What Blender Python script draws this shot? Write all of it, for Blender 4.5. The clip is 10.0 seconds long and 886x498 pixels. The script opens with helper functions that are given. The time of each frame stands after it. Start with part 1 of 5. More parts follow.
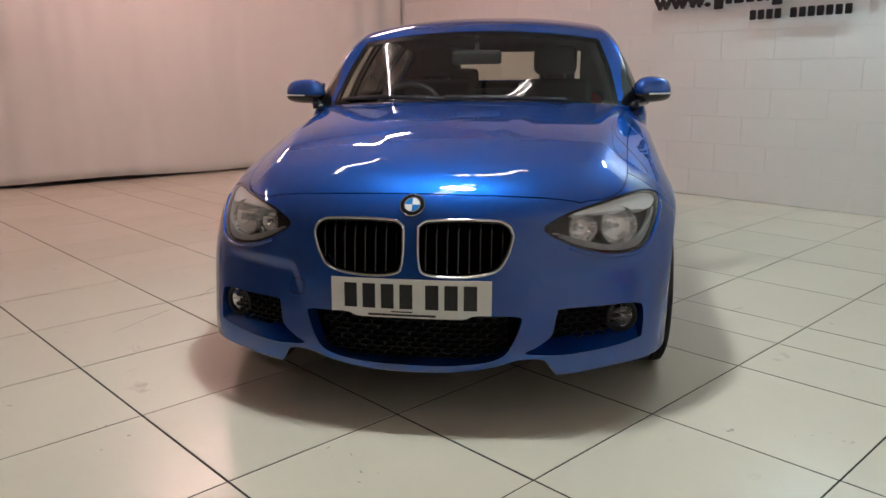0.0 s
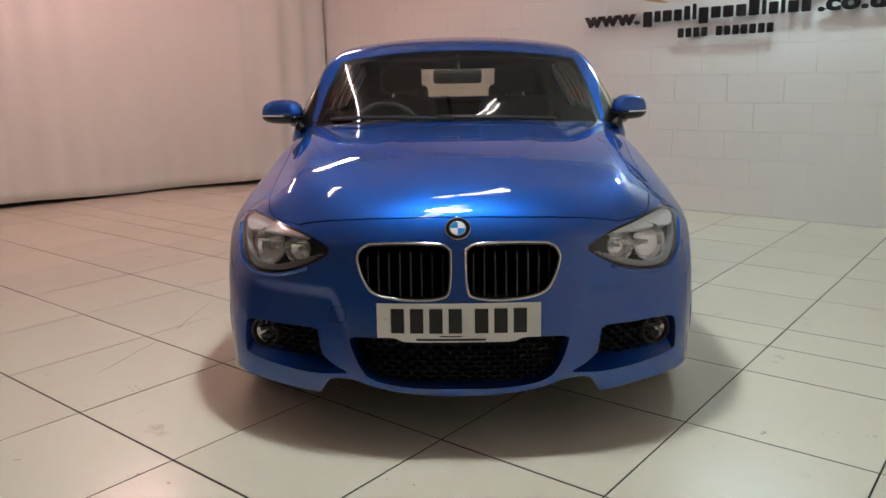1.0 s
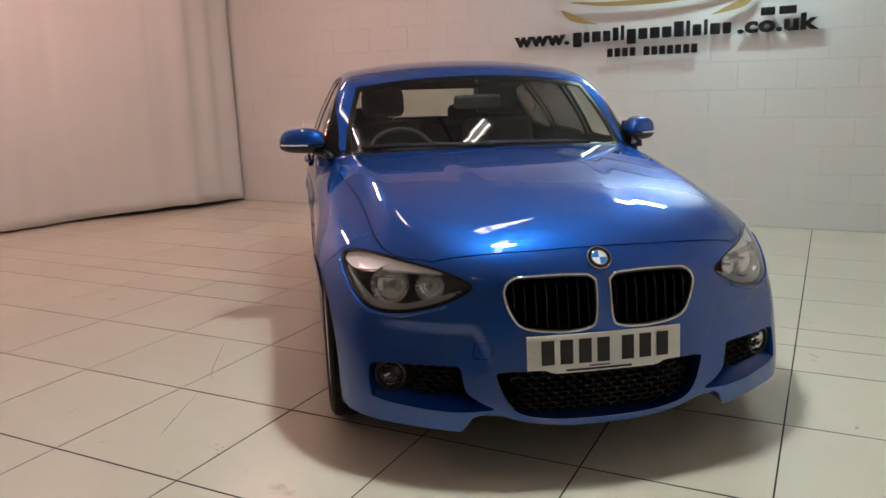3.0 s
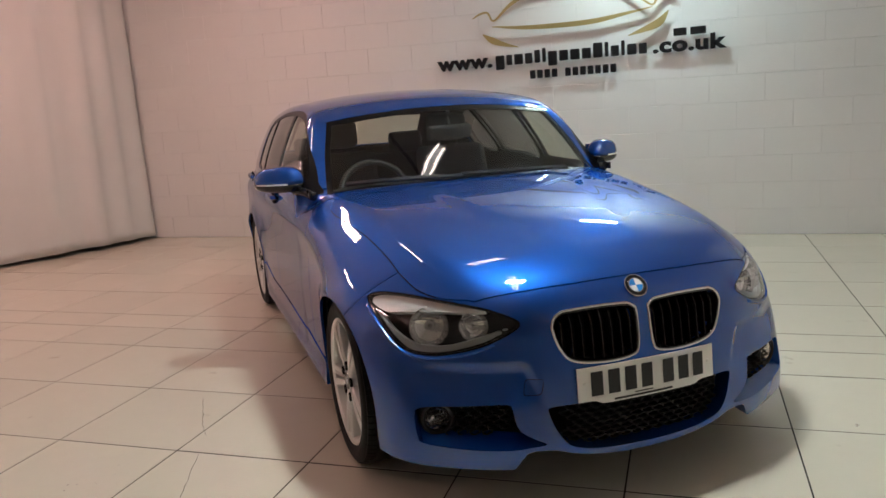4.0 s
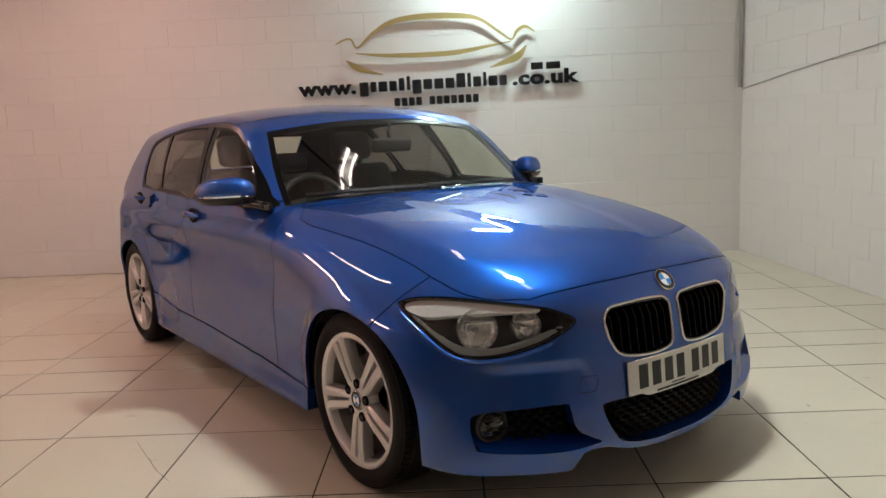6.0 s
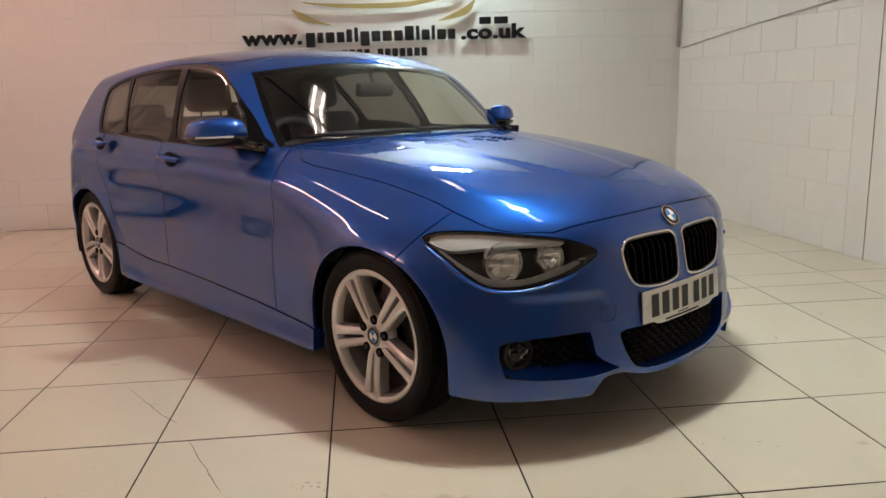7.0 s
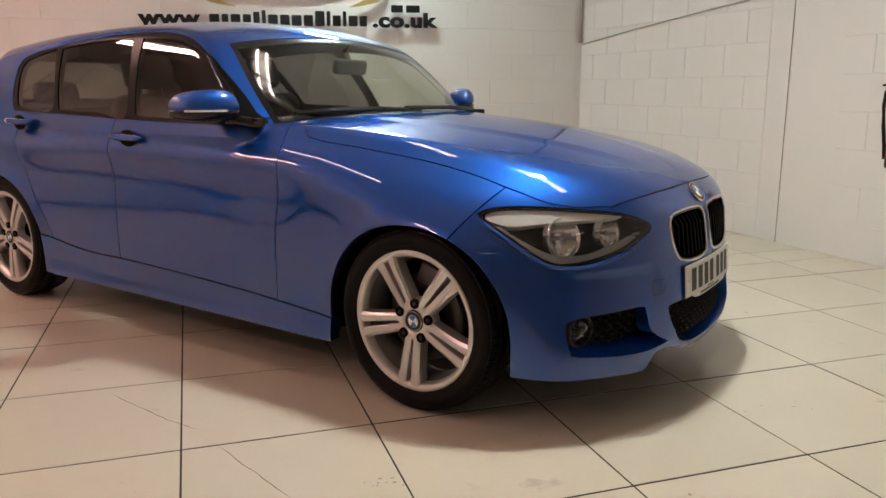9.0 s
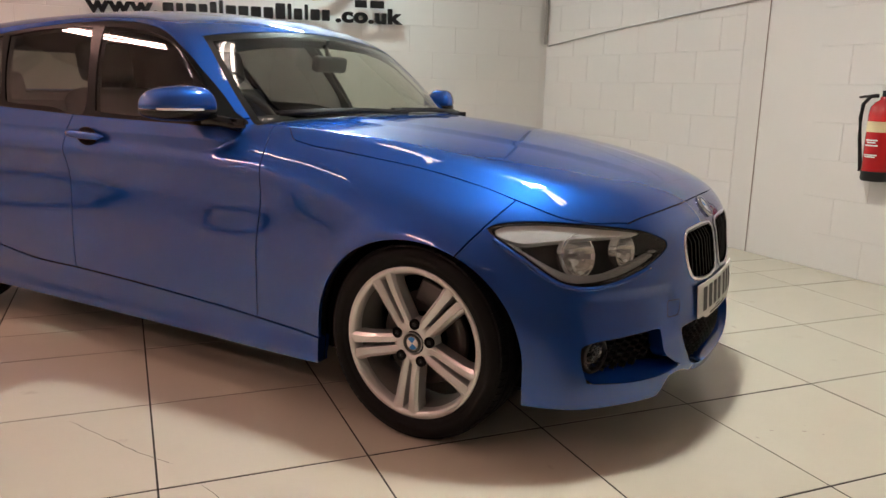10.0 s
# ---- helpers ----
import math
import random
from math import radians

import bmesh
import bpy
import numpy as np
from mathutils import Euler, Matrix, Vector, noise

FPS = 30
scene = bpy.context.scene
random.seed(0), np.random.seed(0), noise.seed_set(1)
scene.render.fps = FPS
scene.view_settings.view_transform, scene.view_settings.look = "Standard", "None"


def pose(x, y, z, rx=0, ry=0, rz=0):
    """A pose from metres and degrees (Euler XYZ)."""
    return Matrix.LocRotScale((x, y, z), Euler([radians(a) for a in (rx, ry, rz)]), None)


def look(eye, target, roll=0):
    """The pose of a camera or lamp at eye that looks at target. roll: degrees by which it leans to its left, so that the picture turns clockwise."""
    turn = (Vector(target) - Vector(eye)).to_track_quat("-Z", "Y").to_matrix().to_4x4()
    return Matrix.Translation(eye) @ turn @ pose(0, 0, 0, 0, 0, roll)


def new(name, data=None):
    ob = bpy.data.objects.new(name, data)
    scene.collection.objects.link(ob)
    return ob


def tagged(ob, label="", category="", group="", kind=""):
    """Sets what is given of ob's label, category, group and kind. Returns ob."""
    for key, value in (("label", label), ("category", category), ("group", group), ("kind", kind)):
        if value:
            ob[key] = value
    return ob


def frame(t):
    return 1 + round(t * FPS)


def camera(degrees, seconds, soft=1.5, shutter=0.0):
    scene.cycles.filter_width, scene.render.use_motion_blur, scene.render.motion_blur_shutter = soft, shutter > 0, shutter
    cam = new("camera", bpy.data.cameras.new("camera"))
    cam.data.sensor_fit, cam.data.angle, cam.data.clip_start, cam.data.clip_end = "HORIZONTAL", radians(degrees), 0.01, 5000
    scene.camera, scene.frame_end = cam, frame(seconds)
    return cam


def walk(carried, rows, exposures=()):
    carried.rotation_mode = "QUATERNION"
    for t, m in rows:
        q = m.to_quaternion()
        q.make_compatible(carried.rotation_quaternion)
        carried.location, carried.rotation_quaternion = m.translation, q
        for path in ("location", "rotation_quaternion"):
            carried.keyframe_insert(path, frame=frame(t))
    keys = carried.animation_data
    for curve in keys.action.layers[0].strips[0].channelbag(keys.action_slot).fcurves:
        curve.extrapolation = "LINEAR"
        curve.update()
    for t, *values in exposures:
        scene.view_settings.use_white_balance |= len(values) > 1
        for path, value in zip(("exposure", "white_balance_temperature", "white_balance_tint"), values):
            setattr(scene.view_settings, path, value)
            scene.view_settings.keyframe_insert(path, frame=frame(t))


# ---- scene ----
cam = camera(59.7, 10.0)
PATH = [
    (0, (2.47, -2.129, 1.141), (1.05, -0.798, 0.681), -0.6),
    (0.5, (2.252, -2.271, 1.163), (0.934, -0.836, 0.712), -0.7),
    (1, (2.1, -2.45, 1.182), (0.882, -0.924, 0.748), -0.9),
    (1.5, (1.941, -2.671, 1.206), (0.824, -1.074, 0.758), -0.3),
    (2, (1.72, -2.774, 1.203), (0.66, -1.134, 0.769), -0.8),
    (2.5, (1.48, -2.841, 1.228), (0.498, -1.149, 0.813), -1.4),
    (2.7, (1.397, -2.874, 1.243), (0.458, -1.157, 0.83), -1.5),
    (3.8, (0.912, -3.071, 1.337), (0.238, -1.23, 0.941), -2.7),
    (4, (0.795, -3.084, 1.356), (0.198, -1.214, 0.973), -3.5),
    (4.5, (0.553, -3.141, 1.382), (0.126, -1.218, 1.038), -5.0),
    (5, (0.328, -3.212, 1.372), (0.043, -1.261, 1.039), -4.6),
    (5.2, (0.261, -3.218, 1.316), (0.023, -1.256, 1.011), -4.2),
    (6.3, (-0.217, -3.124, 1.237), (-0.152, -1.149, 0.931), -1.8),
    (6.5, (-0.307, -3.151, 1.221), (-0.182, -1.183, 0.886), -1.6),
    (7, (-0.46, -3.18, 1.171), (-0.254, -1.232, 0.769), -1.4),
    (7.5, (-0.626, -3.094, 1.134), (-0.339, -1.164, 0.693), -0.7),
    (8, (-0.8, -3.007, 1.121), (-0.394, -1.1, 0.676), -0.3),
    (8.5, (-0.987, -2.97, 1.106), (-0.468, -1.084, 0.689), -0.4),
    (9, (-1.115, -2.933, 1.083), (-0.508, -1.071, 0.677), -0.1),
    (9.5, (-1.18, -2.782, 1.07), (-0.488, -0.953, 0.653), 0.5),
    (10, (-1.232, -2.678, 1.1), (-0.483, -0.869, 0.689), 1.4),
]
walk(cam, [(t, look(eye, target, roll)) for t, eye, target, roll in PATH], [(0, 0.0, 5850, 10), (3, -0.01, 5950, 10), (5, 0.04, 6050, 10), (8, 0.16, 6500, 11), (10, 0.20, 6450, 13)])

# ---- light ----
world = bpy.data.worlds.new("world")
scene.world = world
world.use_nodes = True
world.node_tree.nodes["Background"].inputs[0].default_value = (0.9, 0.8, 0.72, 1)
world.node_tree.nodes["Background"].inputs[1].default_value = 0.02
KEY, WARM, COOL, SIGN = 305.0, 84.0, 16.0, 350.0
LAMP_KEY = (0.33, -0.28)
LAMPS_WHITE = [((-0.38, 0.45), (-0.20, 1.40)), ((0.56, -0.95), (0.16, 0.12))]
LAMPS_THIN = [((-1.73, 0.10), (-2.28, 1.14))]
LAMPS_WARM = [((-4.4, -2.6), (-4.7, -1.4)), ((-4.5, 0.4), (-4.8, 1.6)), ((-3.3, 1.8), (-3.6, 2.9))]
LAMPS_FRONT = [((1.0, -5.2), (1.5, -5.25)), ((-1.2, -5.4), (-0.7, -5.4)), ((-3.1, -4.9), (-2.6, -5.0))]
LAMPS_SIGN = [((0.22, 3.58), (0.70, 3.62))]

# ---- car body: a smooth shell from a few profile curves (car metres: x to its left side, y from front axle to rear, z up) ----
def curve(points):
    """A smooth function through a few (position, value) pairs."""
    px = np.array([p[0] for p in points], float)
    py = np.array([p[1] for p in points], float)
    h = np.diff(px)
    d = np.diff(py) / h
    m = np.empty(len(px))
    m[0], m[-1] = d[0], d[-1]
    m[1:-1] = (d[:-1] * h[1:] + d[1:] * h[:-1]) / (h[:-1] + h[1:])

    def value(q):
        q = np.clip(q, px[0], px[-1])
        i = np.clip(np.searchsorted(px, q, side="right") - 1, 0, len(px) - 2)
        t = (q - px[i]) / h[i]
        return (py[i] * (1 + 2 * t) * (1 - t) ** 2 + m[i] * h[i] * t * (1 - t) ** 2
                + py[i + 1] * t * t * (3 - 2 * t) - m[i + 1] * h[i] * t * t * (1 - t))
    return value


def smax(a, b, k):
    h = np.maximum(k - np.abs(a - b), 0.0) / k
    return np.maximum(a, b) + h * h * k * 0.25


def smin(a, b, k):
    return -smax(-a, -b, k)


def bump(v, centre, width):
    return np.exp(-((v - centre) / width) ** 2)


def step(v, a, b):
    t = np.clip((v - a) / (b - a), 0, 1)
    return t * t * (3 - 2 * t)


nose_y = curve([(0.10, -0.700), (0.18, -0.735), (0.24, -0.748), (0.34, -0.742), (0.48, -0.728), (0.56, -0.715), (0.64, -0.700), (0.70, -0.677), (0.75, -0.640), (0.80, -0.580), (0.90, -0.42)])
nose_amp = curve([(0.10, 0.40), (0.20, 0.43), (0.35, 0.47), (0.50, 0.56), (0.68, 0.82), (0.80, 0.95)])
nose_pow = curve([(0.10, 2.5), (0.35, 2.4), (0.50, 2.6), (0.68, 3.2), (0.80, 3.2)])
tail_y = curve([(0.15, 3.42), (0.30, 3.50), (0.55, 3.53), (0.70, 3.52), (0.85, 3.47), (0.95, 3.44), (1.05, 3.40)])
side_low = curve([(-0.7, 0.790), (-0.35, 0.828), (0.0, 0.845), (0.5, 0.846), (1.2, 0.841), (2.2, 0.843), (2.7, 0.848), (3.2, 0.83), (3.5, 0.80)])
side_mid = curve([(-0.7, 0.800), (-0.35, 0.845), (0.0, 0.884), (0.45, 0.860), (1.2, 0.848), (2.0, 0.850), (2.7, 0.868), (3.2, 0.85), (3.5, 0.79)])
side_top = curve([(-0.7, 0.745), (-0.3, 0.815), (0.0, 0.853), (0.5, 0.857), (1.0, 0.864), (1.6, 0.871), (2.3, 0.872), (2.7, 0.866), (3.2, 0.83), (3.5, 0.75)])
bonnet_z = curve([(-0.80, 0.665), (-0.70, 0.718), (-0.62, 0.778), (-0.5, 0.818), (-0.3, 0.868), (0.0, 0.920), (0.3, 0.956), (0.6, 0.980), (1.0, 1.00), (3.6, 1.0)])
bonnet_drop = curve([(-0.8, 0.32), (-0.55, 0.30), (-0.2, 0.20), (0.2, 0.15), (0.6, 0.12), (1.0, 0.12), (3.6, 0.14)])
bonnet_crease = curve([(-0.80, 0.44), (-0.55, 0.520), (-0.37, 0.572), (-0.10, 0.612), (0.2, 0.640), (0.45, 0.675), (0.7, 0.70), (1.0, 0.70), (3.6, 0.70)])
belt_z = curve([(0.0, 0.90), (0.6, 0.930), (1.2, 0.945), (1.8, 0.965), (2.4, 0.985), (2.9, 1.005), (3.6, 1.0)])
roof_z = curve([(0.9, 1.285), (1.10, 1.345), (1.35, 1.390), (1.7, 1.415), (2.1, 1.412), (2.6, 1.385), (3.0, 1.345), (3.3, 1.300), (3.7, 1.23)])
screen_y = curve([(0.90, 0.500), (0.95, 0.552), (0.99, 0.604), (1.05, 0.688), (1.10, 0.760), (1.20, 0.909), (1.30, 1.060), (1.38, 1.190), (1.5, 1.40)])
hatch_y = curve([(0.95, 3.44), (1.05, 3.35), (1.15, 3.26), (1.25, 3.17), (1.32, 3.11), (1.5, 2.95)])
glass_x = curve([(0.90, 0.850), (0.96, 0.838), (1.06, 0.803), (1.16, 0.757), (1.26, 0.703), (1.33, 0.660), (1.45, 0.575)])


def side_x(y, z):
    a, b, c = side_low(y), side_mid(y), side_top(y)
    s = z
    low = a + (b - a) * step(s, 0.22, 0.60)
    x = low + (c - low) * step(s, 0.60, 0.86)
    x = x - 0.010 * bump(s, 0.70, 0.10) * step(y, 0.35, 0.8)
    back = step(y, 0.35, 0.75)
    x = x - (0.11 + 0.12 * back) * smax(s - (0.86 + back * (0.010 + 0.052 * (y - 1.5))), 0.0 * s, 0.014)
    x = x + 0.016 * step(0.235 - s, -0.03, 0.04) * step(y, 0.3, 0.45) * (1 - step(y, 2.2, 2.35))
    for yc, r in ((0.0, 0.345), (2.69, 0.345)):
        d = np.hypot(y - yc, z - 0.317) - r
        x = x + 0.010 * np.exp(-(np.maximum(d, 0) / 0.05) ** 2) * (z < 0.80) * (s > 0.1)
    return x


def lower_body(x, y, z):
    ax = np.abs(x)
    front = nose_y(z) + nose_amp(z) * np.maximum(ax, 1e-4) ** nose_pow(z) - y
    rear = y - tail_y(z) + 0.80 * ax ** 3.4
    side = ax - side_x(y, z)
    ux = ax / 0.80
    crown = bonnet_drop(y) * (0.26 * ux ** 2 + 0.14 * ux ** 4)
    crown = crown + 0.48 * smax(ax - bonnet_crease(y), 0.0 * ax, 0.035)
    line = 0.236 + 0.20 * y
    fall = np.clip((line + 0.09 - ax) / 0.09, 0, 1)
    crown = crown - 0.0052 * fall * fall * (2 - fall) * step(y, -0.62, -0.30)
    sink = 0.011 * step(ax - (0.350 + 0.375 * (z - 0.40)), 0, 0.036) * step(0.530 - z, 0, 0.045) * step(z, 0.34, 0.50) * (1 - step(ax, 0.64, 0.80))
    front = front + sink
    top = (z - bonnet_z(y) + crown) * 0.95
    top = np.where(y > 0.9, np.maximum(top, (z - belt_z(y)) * 0.95), top)
    body = smax(smax(front, rear, 0.05), side, 0.10)
    return smax(body, top, 0.075)


def cabin(x, y, z):
    ax = np.abs(x)
    screen = (screen_y(z) + ax ** 2.2 * (0.485 - 0.145 * step(z, 0.95, 1.30)) - y) * 0.58
    roof = z - (roof_z(y) - 0.16 * ax ** 2.3)
    side = (ax - glass_x(z) + 0.060 * np.maximum(y - 1.9, 0) ** 1.6 + 0.03 * np.maximum(1.1 - y, 0) ** 1.5) * 0.9
    rear = (y - hatch_y(z) + 0.42 * ax ** 2.4) * 0.8
    c = smax(smax(screen, roof, 0.05), rear, 0.05)
    return smax(c, side, 0.045)


def body_field(p):
    x, y, z = p[..., 0], p[..., 1], p[..., 2]
    return smin(lower_body(x, y, z), cabin(x, y, z), 0.012)


def shell_points(box):
    """Each point of a box drawn in along its ray until it meets the body."""
    inner = np.stack([np.clip(box[:, 0], 0.0, 0.30), np.clip(box[:, 1], -0.15, 3.0), np.clip(box[:, 2], 0.45, 0.80)], 1)
    way = box - inner
    lo, hi = np.zeros(len(box)), np.full(len(box), 1.3)
    for _ in range(34):
        mid = (lo + hi) / 2
        inside = body_field(inner + way * mid[:, None]) < 0
        lo, hi = np.where(inside, mid, lo), np.where(inside, hi, mid)
    return inner + way * hi[:, None]


def body_mesh(cell):
    """Points and triangles of the half shell on the car's left side."""
    xs, ys, zs = (np.linspace(a, b, int(round((b - a) / cell)) + 1) for a, b in ((0.0, 0.95), (-0.90, 3.65), (-0.30, 1.55)))
    points, quads, base = [], [], 0

    def sheet(p, flip):
        nonlocal base
        n, m = p.shape[:2]
        i = base + np.arange(n * m).reshape(n, m)
        q = np.stack([i[:-1, :-1], i[1:, :-1], i[1:, 1:], i[:-1, 1:]], -1).reshape(-1, 4)
        points.append(p.reshape(-1, 3))
        quads.append(q[:, ::-1] if flip else q)
        base += n * m

    def grid(a, b):
        return np.meshgrid(a, b, indexing="ij")
    a, b = grid(xs, zs)
    sheet(np.stack([a, np.full_like(a, ys[0]), b], -1), False)
    sheet(np.stack([a, np.full_like(a, ys[-1]), b], -1), True)
    a, b = grid(ys, zs)
    sheet(np.stack([np.full_like(a, xs[-1]), a, b], -1), False)
    a, b = grid(xs, ys)
    sheet(np.stack([a, b, np.full_like(a, zs[-1])], -1), False)
    box, quad = np.concatenate(points), np.concatenate(quads)
    _, first, same = np.unique(np.round(box / cell * 4).astype(int), axis=0, return_index=True, return_inverse=True)
    quad = same.reshape(-1)[quad]
    v = shell_points(box[first])
    tri = np.concatenate([quad[:, [0, 1, 2]], quad[:, [0, 2, 3]]])
    return v, tri

# ---- helpers of this scene ----
def link_mesh(name, me, materials, parent=None, label=""):
    for m in materials:
        me.materials.append(m)
    ob = new(name, me)
    ob.parent = parent
    if label:
        ob["label"] = label
    return ob


def part(name, bm, material, parent=None, label="", smooth=False):
    """One mesh object from a bmesh, under a thing or a part."""
    me = bpy.data.meshes.new(name)
    bmesh.ops.recalc_face_normals(bm, faces=bm.faces)
    bm.to_mesh(me)
    bm.free()
    if smooth:
        me.shade_smooth()
    return link_mesh(name, me, [material], parent, label)


def box(bm, x0, x1, y0, y1, z0, z1, bevel=0.0, m=None, segments=2):
    t = Matrix.Translation(((x0 + x1) / 2, (y0 + y1) / 2, (z0 + z1) / 2)) @ Matrix.Diagonal((x1 - x0, y1 - y0, z1 - z0, 1))
    made = bmesh.ops.create_cube(bm, size=1, matrix=(m or Matrix()) @ t)["verts"]
    if bevel:
        edges = list({e for v in made for e in v.link_edges})
        bmesh.ops.bevel(bm, geom=edges, offset=bevel, segments=segments, profile=0.5, affect="EDGES")


def rod(bm, a, b, r, segments=12, r2=None):
    a, b = Vector(a), Vector(b)
    m = Matrix.Translation((a + b) / 2) @ (b - a).to_track_quat("Z", "Y").to_matrix().to_4x4()
    bmesh.ops.create_cone(bm, cap_ends=True, segments=segments, radius1=r, radius2=r if r2 is None else r2, depth=(b - a).length, matrix=m)


def spin(bm, profile, m, segments=48, closed=False):
    """A body of revolution about z from (radius, height) pairs."""
    rings = []
    for r, h in profile:
        rings.append([bm.verts.new(m @ Vector((r * math.cos(2 * math.pi * k / segments), r * math.sin(2 * math.pi * k / segments), h))) for k in range(segments)])
    pairs = list(zip(rings[:-1], rings[1:])) + ([(rings[-1], rings[0])] if closed else [])
    for a, b in pairs:
        for k in range(segments):
            bm.faces.new((a[k], a[(k + 1) % segments], b[(k + 1) % segments], b[k]))
    return rings


def tube(bm, points, r, segments=8):
    """A round bar along a line of points."""
    pts = [Vector(p) for p in points]
    rings = []
    for i, p in enumerate(pts):
        d = (pts[min(i + 1, len(pts) - 1)] - pts[max(i - 1, 0)]).normalized()
        q = d.to_track_quat("Z", "Y").to_matrix()
        rings.append([bm.verts.new(p + q @ Vector((r * math.cos(2 * math.pi * k / segments), r * math.sin(2 * math.pi * k / segments), 0))) for k in range(segments)])
    for a, b in zip(rings[:-1], rings[1:]):
        for k in range(segments):
            bm.faces.new((a[k], a[(k + 1) % segments], b[(k + 1) % segments], b[k]))
    bm.faces.new(rings[0])
    bm.faces.new(rings[-1][::-1])


def plate(bm, outline, depth, m):
    """A flat sheet of some thickness from (x, z) corners, in the plane y = 0 of m, its face towards -y."""
    front = [bm.verts.new(m @ Vector((x, 0, z))) for x, z in outline]
    back = [bm.verts.new(m @ Vector((x, depth, z))) for x, z in outline]
    bm.faces.new(front)
    bm.faces.new(back[::-1])
    n = len(front)
    for i in range(n):
        bm.faces.new((front[i], back[i], back[(i + 1) % n], front[(i + 1) % n]))


# ---- materials ----
def surface(name, rgb, rough=0.5, metal=0.0, spread=0.0, scale=8.0, bump_size=0.0, bump_scale=60.0, coat=0.0, rough_spread=0.0, ior=1.5, per_piece=0.0, stretch=(1, 1, 1), stains=0.0, stain_rgb=(0.3, 0.25, 0.2), stain_scale=1.2, stain_from=0.56, stain_to=0.74):
    m = bpy.data.materials.new(name)
    m.use_nodes = True
    nodes, links = m.node_tree.nodes, m.node_tree.links
    b = nodes["Principled BSDF"]
    b.inputs["Base Color"].default_value = (*rgb, 1)
    b.inputs["Roughness"].default_value = rough
    b.inputs["Metallic"].default_value = metal
    b.inputs["IOR"].default_value = ior
    b.inputs["Coat Weight"].default_value = coat
    b.inputs["Coat Roughness"].default_value = 0.02
    if not (spread or bump_size or rough_spread or per_piece or stains):
        return m
    where = nodes.new("ShaderNodeTexCoord")
    mapping = nodes.new("ShaderNodeMapping")
    mapping.inputs["Scale"].default_value = stretch
    links.new(where.outputs["Object"], mapping.inputs["Vector"])
    info = nodes.new("ShaderNodeObjectInfo")
    spot = mapping.outputs["Vector"]
    if per_piece:
        shift = nodes.new("ShaderNodeVectorMath")
        shift.operation = "MULTIPLY_ADD"
        links.new(info.outputs["Random"], shift.inputs[0])
        shift.inputs[1].default_value = (37.0, 51.0, 23.0)
        links.new(spot, shift.inputs[2])
        spot = shift.outputs[0]

    def noise_node(size, detail):
        n = nodes.new("ShaderNodeTexNoise")
        n.inputs["Scale"].default_value, n.inputs["Detail"].default_value = size, detail
        links.new(spot, n.inputs["Vector"])
        return n
    colour = None
    if spread or per_piece:
        coarse, fine = noise_node(scale * 0.25, 4), noise_node(scale * 3, 6)
        add = nodes.new("ShaderNodeMath")
        add.operation = "MULTIPLY_ADD"
        links.new(coarse.outputs["Fac"], add.inputs[0])
        add.inputs[1].default_value = 1.4
        half = nodes.new("ShaderNodeMath")
        half.operation = "MULTIPLY_ADD"
        links.new(fine.outputs["Fac"], half.inputs[0])
        half.inputs[1].default_value, half.inputs[2].default_value = 0.6, -1.0
        links.new(half.outputs[0], add.inputs[2])
        total = add.outputs[0]
        if per_piece:
            own = nodes.new("ShaderNodeMath")
            own.operation = "MULTIPLY_ADD"
            links.new(info.outputs["Random"], own.inputs[0])
            own.inputs[1].default_value = per_piece / max(spread, 1e-3)
            links.new(total, own.inputs[2])
            total = own.outputs[0]
        mul = nodes.new("ShaderNodeMath")
        mul.operation = "MULTIPLY_ADD"
        links.new(total, mul.inputs[0])
        mul.inputs[1].default_value = spread
        mul.inputs[2].default_value = 1.0 - per_piece * 0.5
        tint = nodes.new("ShaderNodeVectorMath")
        tint.operation = "SCALE"
        tint.inputs[0].default_value = rgb
        links.new(mul.outputs[0], tint.inputs["Scale"])
        colour = tint.outputs[0]
    if stains:
        blot = noise_node(stain_scale, 8)
        ramp = nodes.new("ShaderNodeMapRange")
        links.new(blot.outputs["Fac"], ramp.inputs["Value"])
        ramp.inputs["From Min"].default_value, ramp.inputs["From Max"].default_value = stain_from, stain_to
        ramp.inputs["To Max"].default_value = stains
        mix = nodes.new("ShaderNodeMix")
        mix.data_type = "RGBA"
        links.new(ramp.outputs[0], mix.inputs["Factor"])
        if colour:
            links.new(colour, mix.inputs["A"])
        else:
            mix.inputs["A"].default_value = (*rgb, 1)
        mix.inputs["B"].default_value = (*stain_rgb, 1)
        colour = mix.outputs["Result"]
    if colour:
        links.new(colour, b.inputs["Base Color"])
    if rough_spread:
        n = noise_node(scale * 0.6, 5)
        ramp = nodes.new("ShaderNodeMapRange")
        links.new(n.outputs["Fac"], ramp.inputs["Value"])
        ramp.inputs["To Min"].default_value, ramp.inputs["To Max"].default_value = max(rough - rough_spread, 0.02), rough + rough_spread
        links.new(ramp.outputs[0], b.inputs["Roughness"])
    if bump_size:
        n = noise_node(bump_scale, 6)
        bm_node = nodes.new("ShaderNodeBump")
        bm_node.inputs["Strength"].default_value = 1.0
        bm_node.inputs["Distance"].default_value = bump_size
        links.new(n.outputs["Fac"], bm_node.inputs["Height"])
        links.new(bm_node.outputs[0], b.inputs["Normal"])
    return m


